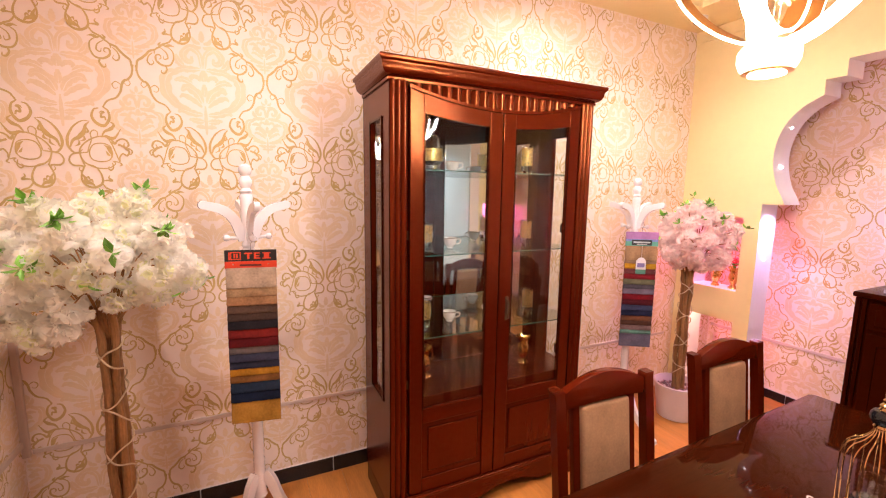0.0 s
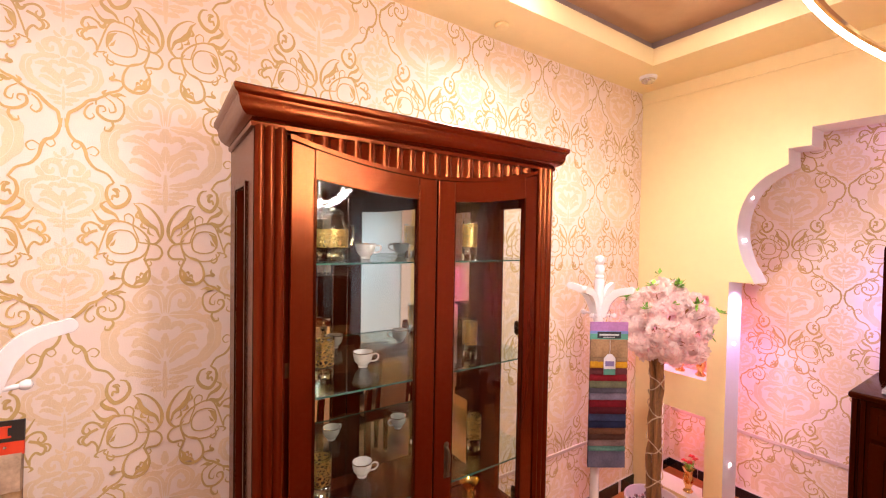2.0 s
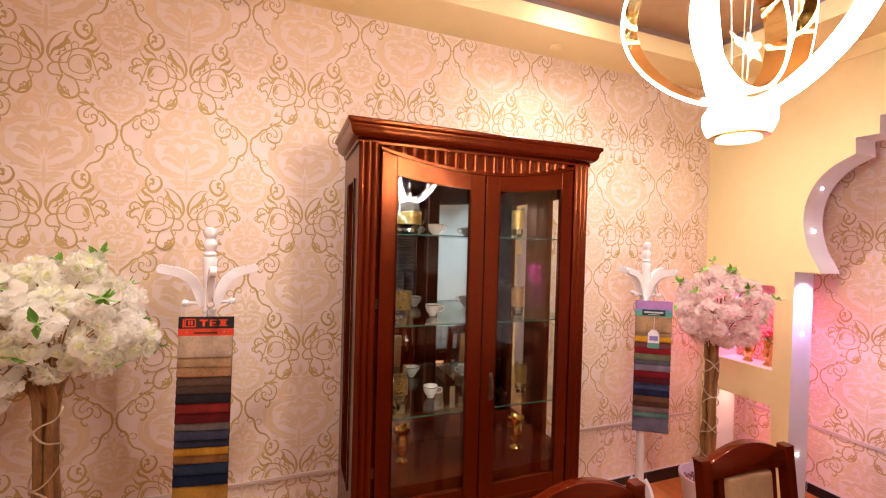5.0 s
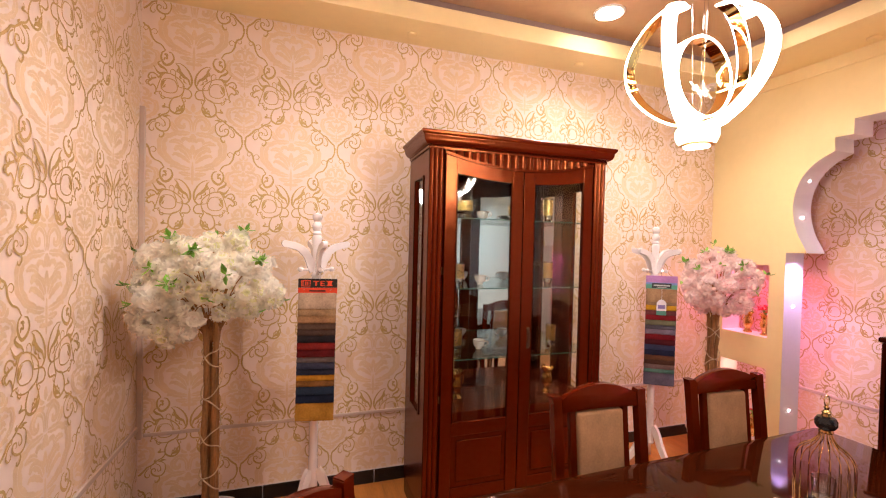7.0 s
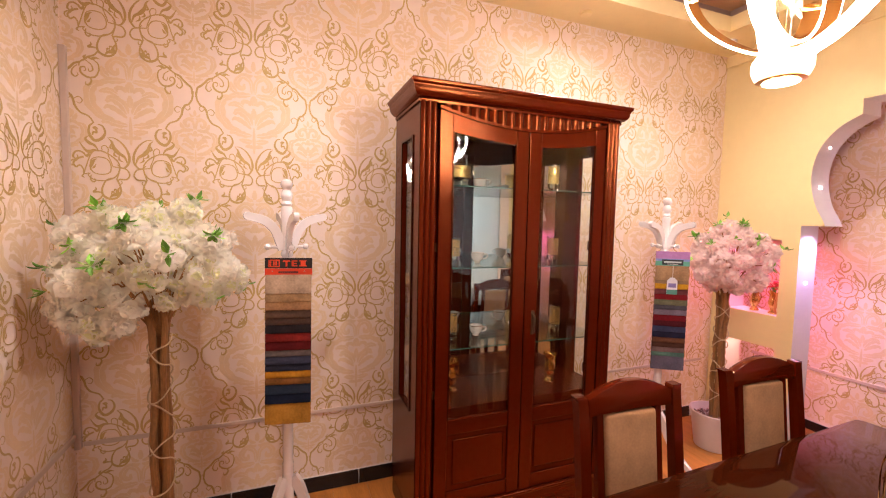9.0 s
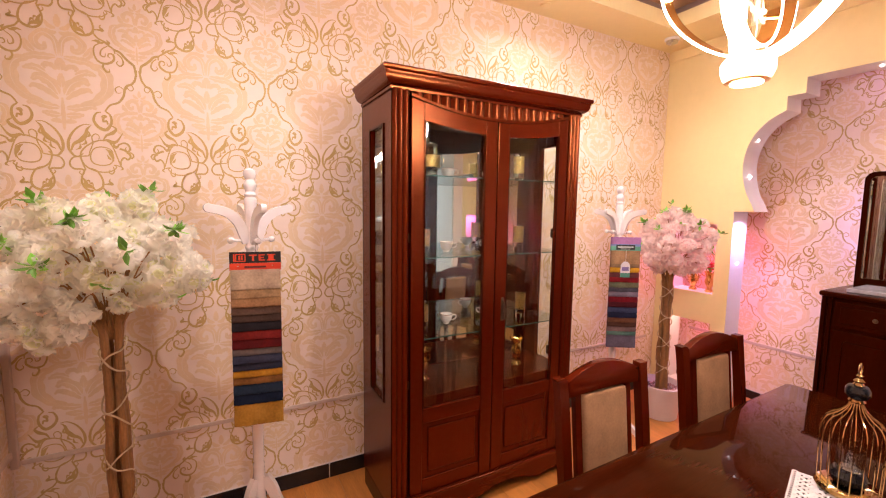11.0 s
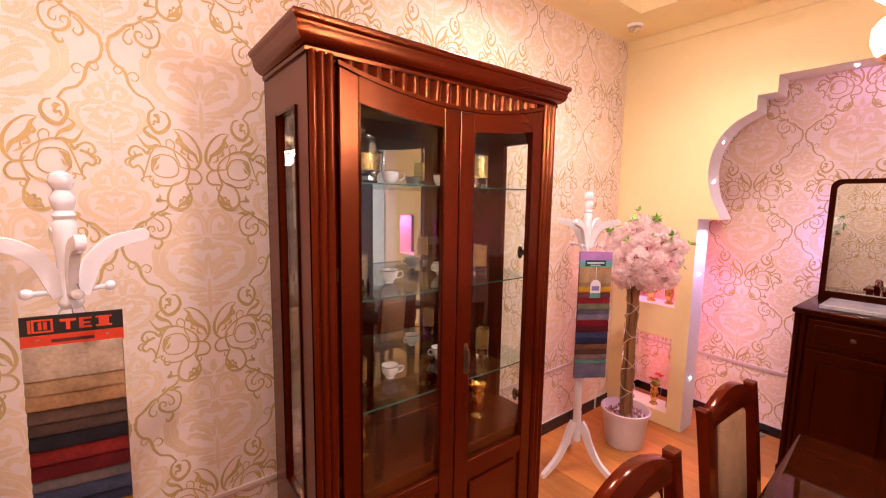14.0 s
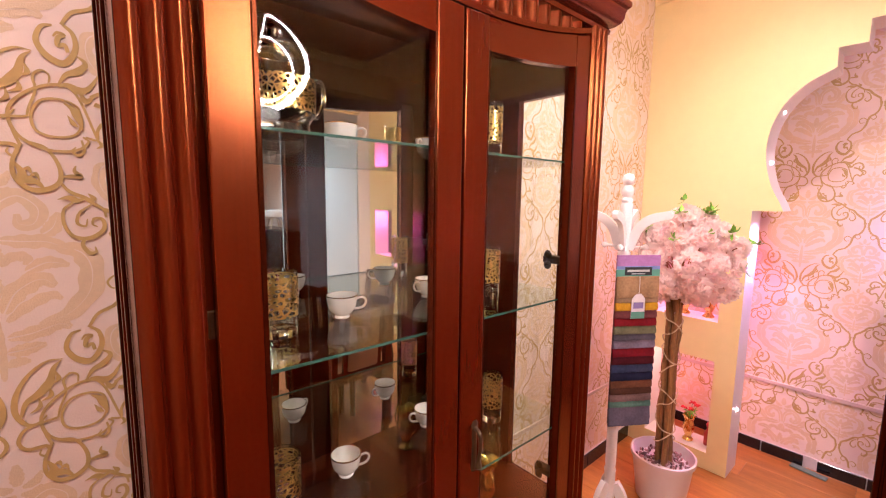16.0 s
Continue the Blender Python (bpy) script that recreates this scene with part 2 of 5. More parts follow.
def box(bm, x0, x1, y0, y1, z0, z1, bevel=0.0, seg=2, m=None):
    r = bmesh.ops.create_cube(bm, size=1)
    vs = r["verts"]
    bmesh.ops.transform(bm, matrix=Matrix.LocRotScale(((x0 + x1) / 2, (y0 + y1) / 2, (z0 + z1) / 2), None, (x1 - x0, y1 - y0, z1 - z0)), verts=vs)
    if bevel:
        es = {e for v in vs for e in v.link_edges}
        r = bmesh.ops.bevel(bm, geom=list(es), offset=bevel, segments=seg, profile=0.5, affect="EDGES")
        vs = list({v for f in r["faces"] for v in f.verts} | {v for v in vs if v.is_valid})
    if m is not None:
        bmesh.ops.transform(bm, matrix=m, verts=vs)
    return vs


def one(fn, *a, **k):
    bm = bmesh.new()
    fn(bm, *a, **k)
    return bm


def lathe(bm, prof, seg=24, m=None, cap=True):
    """prof: (radius, z) from bottom to top."""
    rings = []
    for r, z in prof:
        rings.append([bm.verts.new((r * math.cos(2 * math.pi * i / seg), r * math.sin(2 * math.pi * i / seg), z)) for i in range(seg)])
    for a, b in zip(rings, rings[1:]):
        for i in range(seg):
            bm.faces.new((a[i], a[(i + 1) % seg], b[(i + 1) % seg], b[i]))
    if cap:
        bm.faces.new(rings[0][::-1])
        bm.faces.new(rings[-1])
    if m is not None:
        bmesh.ops.transform(bm, matrix=m, verts=[v for r in rings for v in r])


def tube(bm, pts, rad, seg=8, cap=True, flat=1.0):
    """A tube along pts; rad: a number or one for each point."""
    pts = [Vector(p) for p in pts]
    n = len(pts)
    rad = [rad] * n if isinstance(rad, (int, float)) else rad
    rings, side = [], None
    for i, p in enumerate(pts):
        d = (pts[min(i + 1, n - 1)] - pts[max(i - 1, 0)]).normalized()
        if side is None:
            side = d.cross(Vector((0, 0, 1)))
            if side.length < 0.1:
                side = d.cross(Vector((1, 0, 0)))
        side = (side - d * side.dot(d)).normalized()
        up = side.cross(d)
        rings.append([bm.verts.new(p + rad[i] * (side * math.cos(2 * math.pi * k / seg) + up * flat * math.sin(2 * math.pi * k / seg))) for k in range(seg)])
    for a, b in zip(rings, rings[1:]):
        for k in range(seg):
            bm.faces.new((a[k], b[k], b[(k + 1) % seg], a[(k + 1) % seg]))
    if cap:
        bm.faces.new(rings[0])
        bm.faces.new(rings[-1][::-1])
    return [v for r in rings for v in r]


def spline(pts, per=8):
    """Catmull-Rom through pts."""
    pts = [Vector(p) for p in pts]
    q = [2 * pts[0] - pts[1]] + pts + [2 * pts[-1] - pts[-2]]
    out = []
    for i in range(1, len(q) - 2):
        a, b, c, d = q[i - 1:i + 3]
        for k in range(per):
            t = k / per
            out.append(0.5 * (2 * b + (c - a) * t + (2 * a - 5 * b + 4 * c - d) * t * t + (3 * b - a - 3 * c + d) * t ** 3))
    return out + [pts[-1]]


def prism(bm, loops, to3, a, b, mat_side=0):
    """Solid between depths a and b from 2D loops (the first the outline, the rest holes); to3(u, v, depth)."""
    from mathutils.geometry import tessellate_polygon
    flat = [Vector((u, v, 0)) for lp in loops for u, v in lp]
    tris = tessellate_polygon([[Vector((u, v, 0)) for u, v in lp] for lp in loops])
    va = [bm.verts.new(to3(p.x, p.y, a)) for p in flat]
    vb = [bm.verts.new(to3(p.x, p.y, b)) for p in flat]
    for t in tris:
        bm.faces.new([va[i] for i in t])
        bm.faces.new([vb[i] for i in reversed(t)])
    k = 0
    for lp in loops:
        n = len(lp)
        for i in range(n):
            j = (i + 1) % n
            f = bm.faces.new((va[k + i], va[k + j], vb[k + j], vb[k + i]))
            f.material_index = mat_side
        k += n
    bmesh.ops.recalc_face_normals(bm, faces=bm.faces)


def arc(cx, cy, r, a0, a1, n):
    return [(cx + r * math.cos(radians(a0 + (a1 - a0) * i / n)), cy + r * math.sin(radians(a0 + (a1 - a0) * i / n))) for i in range(n + 1)]


# ---- the room ----
def structure(name, bm, material, label, category="", smooth=False):
    ob = part(name, bm, material, None, label, smooth, "structure")
    return tagged(ob, category=category or name.split("_")[0])


floor = structure("floor", one(box, XL - 0.15, 4.6, YS, YB + 0.15, -0.10, -0.006), M_GAP, "orange-brown laminate plank floor of the showroom", "floor")
wall_north = structure("wall_north", one(box, XL - 0.15, XF + 0.15, YB, YB + 0.15, -0.05, 3.2), M_PAPER, "cream wall with gold scroll damask wallpaper", "wall")
wall_west = structure("wall_west", one(box, XL - 0.15, XL, YS, YB, -0.05, 3.2), M_PAPER, "cream side wall with gold scroll damask wallpaper", "wall")
wall_east = structure("wall_east", one(box, XF, XF + 0.15, YS, YB, -0.05, 3.2), M_PAPER, "wallpapered wall behind the arch, lit pink and violet", "wall")
wall_south = structure("wall_south", one(box, XL - 0.15, 4.6, YS - 0.15, YS, -0.05, 3.3), M_BRICK, "grey brick wall at the far end of the showroom", "wall")
wall_side = structure("wall_showroom", one(box, XA, XA2, -4.2, -1.56, -0.005, 2.48), M_PALE, "pale blue-white partition of the showroom", "wall")
structure("wall_strip", one(box, XA + 0.02, XA2, -1.559, 2 * 0.57 - 2.386, -0.005, SOFFIT), M_PAPER, "narrow papered strip beside the arch", "wall")

# ceiling: yellow border, stepped recess with a brown panel
bm = bmesh.new()
box(bm, XL, XF, RY, YB, SOFFIT, SOFFIT + 0.05)
box(bm, RX, XF, -1.5, RY, SOFFIT, SOFFIT + 0.05)
box(bm, XL, RX, RY, RY + 0.03, SOFFIT + 0.05, SOFFIT + 0.10)
box(bm, RX, RX + 0.03, -1.5, RY, SOFFIT + 0.05, SOFFIT + 0.10)
structure("ceiling", bm, M_YELLOW, "yellow painted plaster border of the stepped ceiling", "ceiling")
bm = bmesh.new()
box(bm, XL, RX + 0.05, RY + 0.03, RY + 0.06, SOFFIT + 0.05, PANEL)
box(bm, RX + 0.03, RX + 0.06, -1.5, RY + 0.03, SOFFIT + 0.05, PANEL)
structure("ceiling_band", bm, M_BAND, "dark shadow band around the ceiling recess", "ceiling")
structure("ceiling_panel", one(box, XL, RX + 0.06, -1.5, RY + 0.06, PANEL, PANEL + 0.05), M_COPPER, "satin brown ceiling panel with recessed spotlights", "ceiling")
structure("ceiling_showroom", one(box, XL - 0.15, 4.6, YS, -1.5, 3.1, 3.2), M_DARKCEIL, "dark ceiling of the showroom", "ceiling")
structure("ceiling_drop", one(box, XL, XF, -1.56, -1.5, 2.6, 3.12), M_YELLOW, "yellow downstand between the bay and the showroom", "ceiling")
structure("cornice_board", one(box, XA - 0.012, XA - 0.0005, -1.5, YB, SOFFIT - 0.085, SOFFIT, 0.003), M_YELLOW, "thin yellow cornice board under the ceiling", "trim")

# arch wall with stepped horseshoe opening and two niches
JAMB, CUSP, YC = 1.803, 1.672, 0.57


def arch_half():
    lobe = spline([(CUSP, 1.538, 0), (1.694, 1.590, 0), (1.728, 1.655, 0), (1.753, 1.735, 0), (1.767, 1.820, 0), (1.767, 1.895, 0), (1.751, 1.985, 0), (1.708, 2.078, 0), (1.632, 2.158, 0), (1.531, 2.212, 0)], 3)
    return [(JAMB, 0.0), (JAMB, 1.538)] + [(p.x, p.y) for p in lobe] + [(1.534, 2.300), (1.435, 2.300), (1.435, 2.398)]


half = arch_half()
other = [(2 * YC - y, z) for y, z in half][::-1]
Y0 = 2 * YC - 2.385
outline = [(YB, 0.0)] + half + other + [(Y0, 0.0), (Y0, SOFFIT), (YB, SOFFIT)]
rect = lambda y0, y1, z0, z1: [(y0, z0), (y1, z0), (y1, z1), (y0, z1)]
holes = [rect(1.911, 2.265, 0.898, 1.439), rect(1.909, 2.268, 0.103, 0.667)]
holes += [[(2 * YC - y, z) for y, z in h] for h in holes]
bm = bmesh.new()
prism(bm, [outline] + holes, lambda u, v, d: (d, u, v), XA, XA2, 1)
arch_wall = structure("wall_arch", bm, [M_YELLOW, M_WHITE], "yellow partition with stepped horseshoe arch and lit niches", "wall")
for i, (ly, lz) in enumerate(((1.727, 2.046), (1.758, 1.791), (1.800, 1.15), (1.800, 0.390))):
    part("led_dot", one(lathe, [(0.008, 0), (0.008, 0.004), (0.005, 0.007)], 10, pose(XA + 0.09, ly, lz, 90)), M_DOT, arch_wall, "tiny white light set into the arch")
part("led_dot", one(lathe, [(0.008, 0), (0.008, 0.004), (0.005, 0.007)], 10, pose(XA + 0.09, 1.12, 2.396, 180)), M_DOT, arch_wall, "tiny white light set into the arch")

# trunking and skirting
tr = structure("trim_trunking", one(box, XL + 0.03, 3.20, YB - 0.009, YB - 0.0005, 0.445, 0.467, 0.003), M_TRUNK, "pale plastic cable trunking along the wall", "trim")
part("trunking_east", one(box, XF - 0.009, XF - 0.0005, 0.2, YB - 0.02, 0.452, 0.478, 0.003), M_TRUNK, tr)
part("trunking_west", one(box, XL + 0.0005, XL + 0.014, 0.2, YB - 0.03, 0.492, 0.518, 0.003), M_TRUNK, tr)
part("trunking_riser", one(box, XL + 0.001, XL + 0.026, YB - 0.026, YB - 0.001, 0.44, 2.245, 0.003), M_TRUNK, tr)


# ---- wallpaper print ----
def ribbon(out, pts, w0, w1, per=6, mid=None):
    """A flat band along a curve through pts, its half width going from w0 over mid to w1."""
    c = spline([(p[0], p[1], 0) for p in pts], per)
    n = len(c)
    base = len(out[0])
    for i, p in enumerate(c):
        d = (c[min(i + 1, n - 1)] - c[max(i - 1, 0)])
        d.normalize()
        t = i / (n - 1)
        w = w0 + (w1 - w0) * t if mid is None else (w0 * (1 - 2 * t) + mid * 2 * t if t < 0.5 else mid * (2 - 2 * t) + w1 * (2 * t - 1))
        out[0].append((p.x - d.y * w, p.y + d.x * w, out[2][0]))
        out[0].append((p.x + d.y * w, p.y - d.x * w, out[2][0]))
    for i in range(n - 1):
        k = base + 2 * i
        out[1].append((k, k + 1, k + 3, k + 2))
    out[2][0] += 0.00003


def gold_half():
    """Half of one repeat; u from the neck axis outward, v upward from the neck."""
    o = ([], [], [0.0])
    W = 0.0020
    # vine from the neck
    ribbon(o, [(0.005, 0.001), (0.008, -0.021), (0.013, -0.043), (0.026, -0.062), (0.04, -0.069), (0.05, -0.089), (0.056, -0.116), (0.074, -0.143), (0.104, -0.158), (0.122, -0.186)], W * 1.7, W * 1.5, 5, W * 2.5)
    ribbon(o, [(0.026, -0.062), (0.019, -0.078), (0.029, -0.089), (0.04, -0.078), (0.036, -0.065)], W * 0.8, W * 0.6, 5, W * 1.0)
    ribbon(o, [(0.05, -0.089), (0.069, -0.076), (0.083, -0.089), (0.075, -0.104), (0.062, -0.1)], W * 0.8, W * 0.5, 5, W * 1.2)
    # bud ring
    ribbon(o, [(0.119, -0.186), (0.105, -0.201), (0.103, -0.232), (0.122, -0.262), (0.148, -0.252), (0.162, -0.225), (0.153, -0.197), (0.136, -0.19)], W * 1.4, W * 1.0, 5, W * 3.4)
    ribbon(o, [(0.115, -0.239), (0.119, -0.225), (0.13, -0.228), (0.128, -0.212), (0.119, -0.206), (0.129, -0.203), (0.136, -0.212)], W * 1.6, W * 0.8, 5, W * 2.2)
    # hooked leaf
    ribbon(o, [(0.105, -0.241), (0.089, -0.256), (0.102, -0.274), (0.122, -0.285), (0.136, -0.309)], W * 0.6, W * 0.8, 5, W * 3.6)
    ribbon(o, [(0.136, -0.309), (0.12, -0.305), (0.103, -0.313), (0.086, -0.305), (0.066, -0.271)], W * 1.0, W * 0.5, 5, W * 4.0)
    ribbon(o, [(0.103, -0.313), (0.093, -0.333), (0.078, -0.32)], W * 1.0, W * 0.6, 5, W * 3.2)
    # inner tendrils
    ribbon(o, [(0.086, -0.324), (0.066, -0.313), (0.05, -0.318), (0.043, -0.337), (0.052, -0.348), (0.06, -0.339), (0.056, -0.329)], W * 1.6, W * 0.8, 5, W * 2.0)
    ribbon(o, [(0.08, -0.337), (0.06, -0.346), (0.043, -0.366), (0.052, -0.383), (0.066, -0.375), (0.078, -0.392), (0.08, -0.412), (0.099, -0.408)], W * 2.2, W * 1.0, 5, W * 1.8)
    ribbon(o, [(0.056, -0.357), (0.042, -0.353), (0.032, -0.364), (0.038, -0.377), (0.045, -0.371)], W * 1.2, W * 0.6, 5, W * 1.6)
    ribbon(o, [(0.08, -0.412), (0.073, -0.423), (0.082, -0.43)], W * 1.0, W * 0.4, 5, W * 2.0)
    # crescent
    ribbon(o, [(0.17, -0.247), (0.196, -0.247), (0.226, -0.271), (0.247, -0.311), (0.249, -0.35), (0.233, -0.377), (0.215, -0.377), (0.203, -0.364)], W * 0.5, W * 0.7, 5, W * 2.7)
    ribbon(o, [(0.172, -0.249), (0.185, -0.263), (0.193, -0.291), (0.21, -0.313), (0.232, -0.329), (0.242, -0.357)], W * 0.4, W * 1.2, 5, W * 4.6)
    ribbon(o, [(0.183, -0.271), (0.179, -0.289), (0.19, -0.298)], W * 0.3, W * 0.3, 5, W * 2.4)
    ribbon(o, [(0.196, -0.304), (0.193, -0.322), (0.209, -0.331)], W * 0.3, W * 0.3, 5, W * 2.4)
    ribbon(o, [(0.213, -0.322), (0.212, -0.342), (0.228, -0.353)], W * 0.3, W * 0.3, 5, W * 2.2)
    # arched tendril
    ribbon(o, [(0.149, -0.305), (0.148, -0.289), (0.16, -0.282), (0.172, -0.296), (0.17, -0.322), (0.182, -0.357), (0.186, -0.375)], W * 0.8, W * 1.0, 5, W * 1.2)
    # small loop with leaf
    ribbon(o, [(0.103, -0.37), (0.109, -0.346), (0.135, -0.335), (0.165, -0.342), (0.18, -0.371), (0.175, -0.401), (0.149, -0.412), (0.117, -0.406), (0.105, -0.384), (0.115, -0.36)], W * 1.0, W * 1.0, 5, W * 1.3)
    ribbon(o, [(0.129, -0.342), (0.115, -0.353), (0.106, -0.375), (0.103, -0.395)], W * 0.4, W * 0.4, 5, W * 4.2)
    ribbon(o, [(0.125, -0.366), (0.117, -0.381), (0.109, -0.388)], W * 0.3, W * 0.3, 5, W * 2.4)
    # large loop
    ribbon(o, [(0.08, -0.408), (0.109, -0.32), (0.142, -0.307), (0.185, -0.329), (0.212, -0.366), (0.203, -0.412), (0.163, -0.438), (0.119, -0.438), (0.095, -0.419), (0.103, -0.408)], W * 1.2, W * 1.0, 5, W * 1.6)
    ribbon(o, [(0.106, -0.415), (0.103, -0.436), (0.113, -0.447), (0.122, -0.439), (0.116, -0.43)], W * 1.0, W * 0.5, 5, W * 1.6)
    # side loop
    ribbon(o, [(0.186, -0.375), (0.213, -0.379), (0.239, -0.386), (0.25, -0.41), (0.238, -0.43), (0.21, -0.432), (0.205, -0.443), (0.212, -0.454), (0.22, -0.447), (0.217, -0.438)], W * 1.1, W * 0.7, 5, W * 1.9)
    ribbon(o, [(0.212, -0.381), (0.209, -0.403), (0.2, -0.432)], W * 0.8, W * 1.4, 5, W * 1.2)
    # drop
    ribbon(o, [(0.188, -0.425), (0.163, -0.436), (0.146, -0.469), (0.146, -0.502), (0.168, -0.52), (0.195, -0.518), (0.213, -0.494), (0.213, -0.463), (0.199, -0.428)], W * 1.0, W * 1.4, 5, W * 2.6)
    ribbon(o, [(0.215, -0.461), (0.203, -0.482), (0.2, -0.498), (0.182, -0.505), (0.17, -0.52)], W * 0.5, W * 0.8, 5, W * 4.8)
    ribbon(o, [(0.202, -0.482), (0.192, -0.478), (0.188, -0.489)], W * 0.3, W * 0.3, 5, W * 2.2)
    ribbon(o, [(0.193, -0.496), (0.182, -0.489), (0.177, -0.502)], W * 0.3, W * 0.3, 5, W * 2.2)
    # side leaf
    ribbon(o, [(0.119, -0.469), (0.122, -0.48), (0.113, -0.491), (0.128, -0.491), (0.146, -0.494)], W * 0.6, W * 0.8, 5, W * 2.8)
    # vine to the next neck
    ribbon(o, [(0.146, -0.505), (0.132, -0.524), (0.109, -0.536), (0.095, -0.549), (0.079, -0.562), (0.076, -0.579)], W * 1.4, W * 1.0, 5, W * 2.2)
    ribbon(o, [(0.153, -0.54), (0.136, -0.536), (0.122, -0.542), (0.109, -0.538)], W * 0.3, W * 0.8, 5, W * 3.4)
    ribbon(o, [(0.103, -0.527), (0.095, -0.538), (0.1, -0.548)], W * 0.4, W * 0.4, 5, W * 2.8)
    ribbon(o, [(0.129, -0.546), (0.145, -0.562), (0.146, -0.593), (0.132, -0.619), (0.105, -0.623), (0.082, -0.606), (0.082, -0.584), (0.096, -0.581), (0.1, -0.593), (0.092, -0.599)], W * 1.0, W * 0.6, 5, W * 2.3)
    ribbon(o, [(0.1, -0.551), (0.12, -0.568), (0.125, -0.59), (0.112, -0.597), (0.108, -0.582)], W * 0.8, W * 0.5, 5, W * 1.6)
    ribbon(o, [(0.079, -0.562), (0.059, -0.57), (0.046, -0.586), (0.029, -0.603), (0.013, -0.617), (0.009, -0.641), (0.006, -0.661)], W * 2.2, W * 1.7, 5, W * 2.5)
    ribbon(o, [(0.07, -0.575), (0.055, -0.59), (0.049, -0.612), (0.06, -0.626), (0.072, -0.617), (0.068, -0.606)], W * 1.0, W * 0.5, 5, W * 1.7)
    ribbon(o, [(0.115, -0.623), (0.119, -0.639), (0.109, -0.656), (0.098, -0.654), (0.099, -0.643)], W * 1.6, W * 0.6, 5, W * 2.0)
    return o


def leaf(out, pts, wd):
    """A blunt leaf with a notched edge along a curve; the wide ones are parted by a fine vein."""
    c = spline([(p[0], p[1], 0) for p in pts], 7)
    n = len(c)
    vein = 0.0016 if wd > 0.010 else 0.0
    for side in ((1, -1) if vein else (0,)):
        base = len(out[0])
        for i, p in enumerate(c):
            d = (c[min(i + 1, n - 1)] - c[max(i - 1, 0)]).normalized()
            t = i / (n - 1)
            w = 1.15 * wd * (0.10 + 0.90 * math.sin(math.pi * (0.03 + 0.93 * t ** 0.85)) ** 0.75) * (1 + 0.13 * math.sin(t * 27 + side))
            for q in ((side * vein * (1 - t), side * max(w, vein)) if side else (-w, w)):
                out[0].append((p.x - d.y * q, p.y + d.x * q, out[2][0]))
        for i in range(n - 1):
            k = base + 2 * i
            out[1].append((k, k + 1, k + 3, k + 2))
    out[2][0] += 0.00002


# one damask bouquet, half of it: distance from its axis, height over its tip, and half width of each leaf
BOUQUET = (
    (((0.000, 0.404), (0.000, 0.426), (0.000, 0.452)), 0.0095),
    (((0.006, 0.398), (0.026, 0.404), (0.038, 0.424)), 0.0075),
    (((0.003, 0.384), (0.018, 0.380), (0.036, 0.392)), 0.0065),
    (((0.005, 0.292), (0.013, 0.352), (0.044, 0.376), (0.073, 0.352), (0.066, 0.320), (0.044, 0.320), (0.042, 0.340)), 0.0125),
    (((0.012, 0.288), (0.046, 0.284), (0.086, 0.280), (0.126, 0.254)), 0.0125),
    (((0.076, 0.296), (0.094, 0.312), (0.104, 0.342)), 0.0125),
    (((0.000, 0.236), (0.000, 0.258), (0.000, 0.284)), 0.0150),
    (((0.012, 0.236), (0.030, 0.254), (0.050, 0.250), (0.046, 0.236)), 0.0085),
    (((0.046, 0.222), (0.080, 0.238), (0.114, 0.230)), 0.0115),
    (((0.000, 0.168), (0.000, 0.196), (0.000, 0.224)), 0.0105),
    (((0.009, 0.140), (0.030, 0.182), (0.066, 0.204), (0.090, 0.188)), 0.0165),
    (((0.012, 0.122), (0.044, 0.150), (0.080, 0.168), (0.098, 0.158)), 0.0095),
    (((0.096, 0.268), (0.134, 0.256), (0.150, 0.218), (0.142, 0.166), (0.108, 0.126), (0.060, 0.106)), 0.0195),
    (((0.010, 0.088), (0.046, 0.092), (0.088, 0.104), (0.108, 0.094)), 0.0130),
    (((0.008, 0.058), (0.034, 0.060), (0.066, 0.066)), 0.0115),
    (((0.004, 0.030), (0.022, 0.036), (0.040, 0.034)), 0.0085),
    (((0.000, 0.000), (0.000, 0.060), (0.000, 0.128)), 0.0060))


def tone_half():
    """Half of the tone-on-tone damask: a tall bouquet on the seam axis, two small ones on the neck axis."""
    o = ([], [], [0.0])
    for axis, tip, k in ((0.2585, -0.274, 1.0), (0.0, -0.346, 0.575), (0.0, -0.609, 0.55)):
        for pts, w in BOUQUET:
            leaf(o, [(axis - 0.0006 - u * k if axis else u * k + 0.0004, tip + v * k) for u, v in pts], w * k)
    return o


PU, PV = 0.517, 0.635
GOLD, TONE = gold_half(), tone_half()


def print_on(wall, name, half_data, material, to3, u0, v0, ulo, uhi, vlo, vhi):
    verts, faces = [], []
    for i in range(math.floor((ulo - u0) / PU) - 1, math.ceil((uhi - u0) / PU) + 2):
        for j in range(math.floor((vlo - v0) / PV) - 1, math.ceil((vhi - v0) / PV) + 2):
            for sgn in (1, -1):
                pts = [(u0 + i * PU + sgn * u, v0 + j * PV + v, h + (0.000015 if sgn < 0 else 0)) for u, v, h in half_data[0]]
                keep = {}
                for f in half_data[1]:
                    if all(ulo < pts[k][0] < uhi and vlo < pts[k][1] < vhi for k in f):
                        idx = []
                        for k in f:
                            if k not in keep:
                                keep[k] = len(verts)
                                verts.append(to3(*pts[k]))
                            idx.append(keep[k])
                        faces.append(idx)
    me = bpy.data.meshes.new(name)
    me.from_pydata(verts, [], faces)
    me.materials.append(material)
    ob = new(name, me)
    ob.parent = wall
    tagged(ob, label="gold scrolls printed on the paper" if "gold" in name else "pale tone-on-tone flowers printed on the paper", kind="stuff")


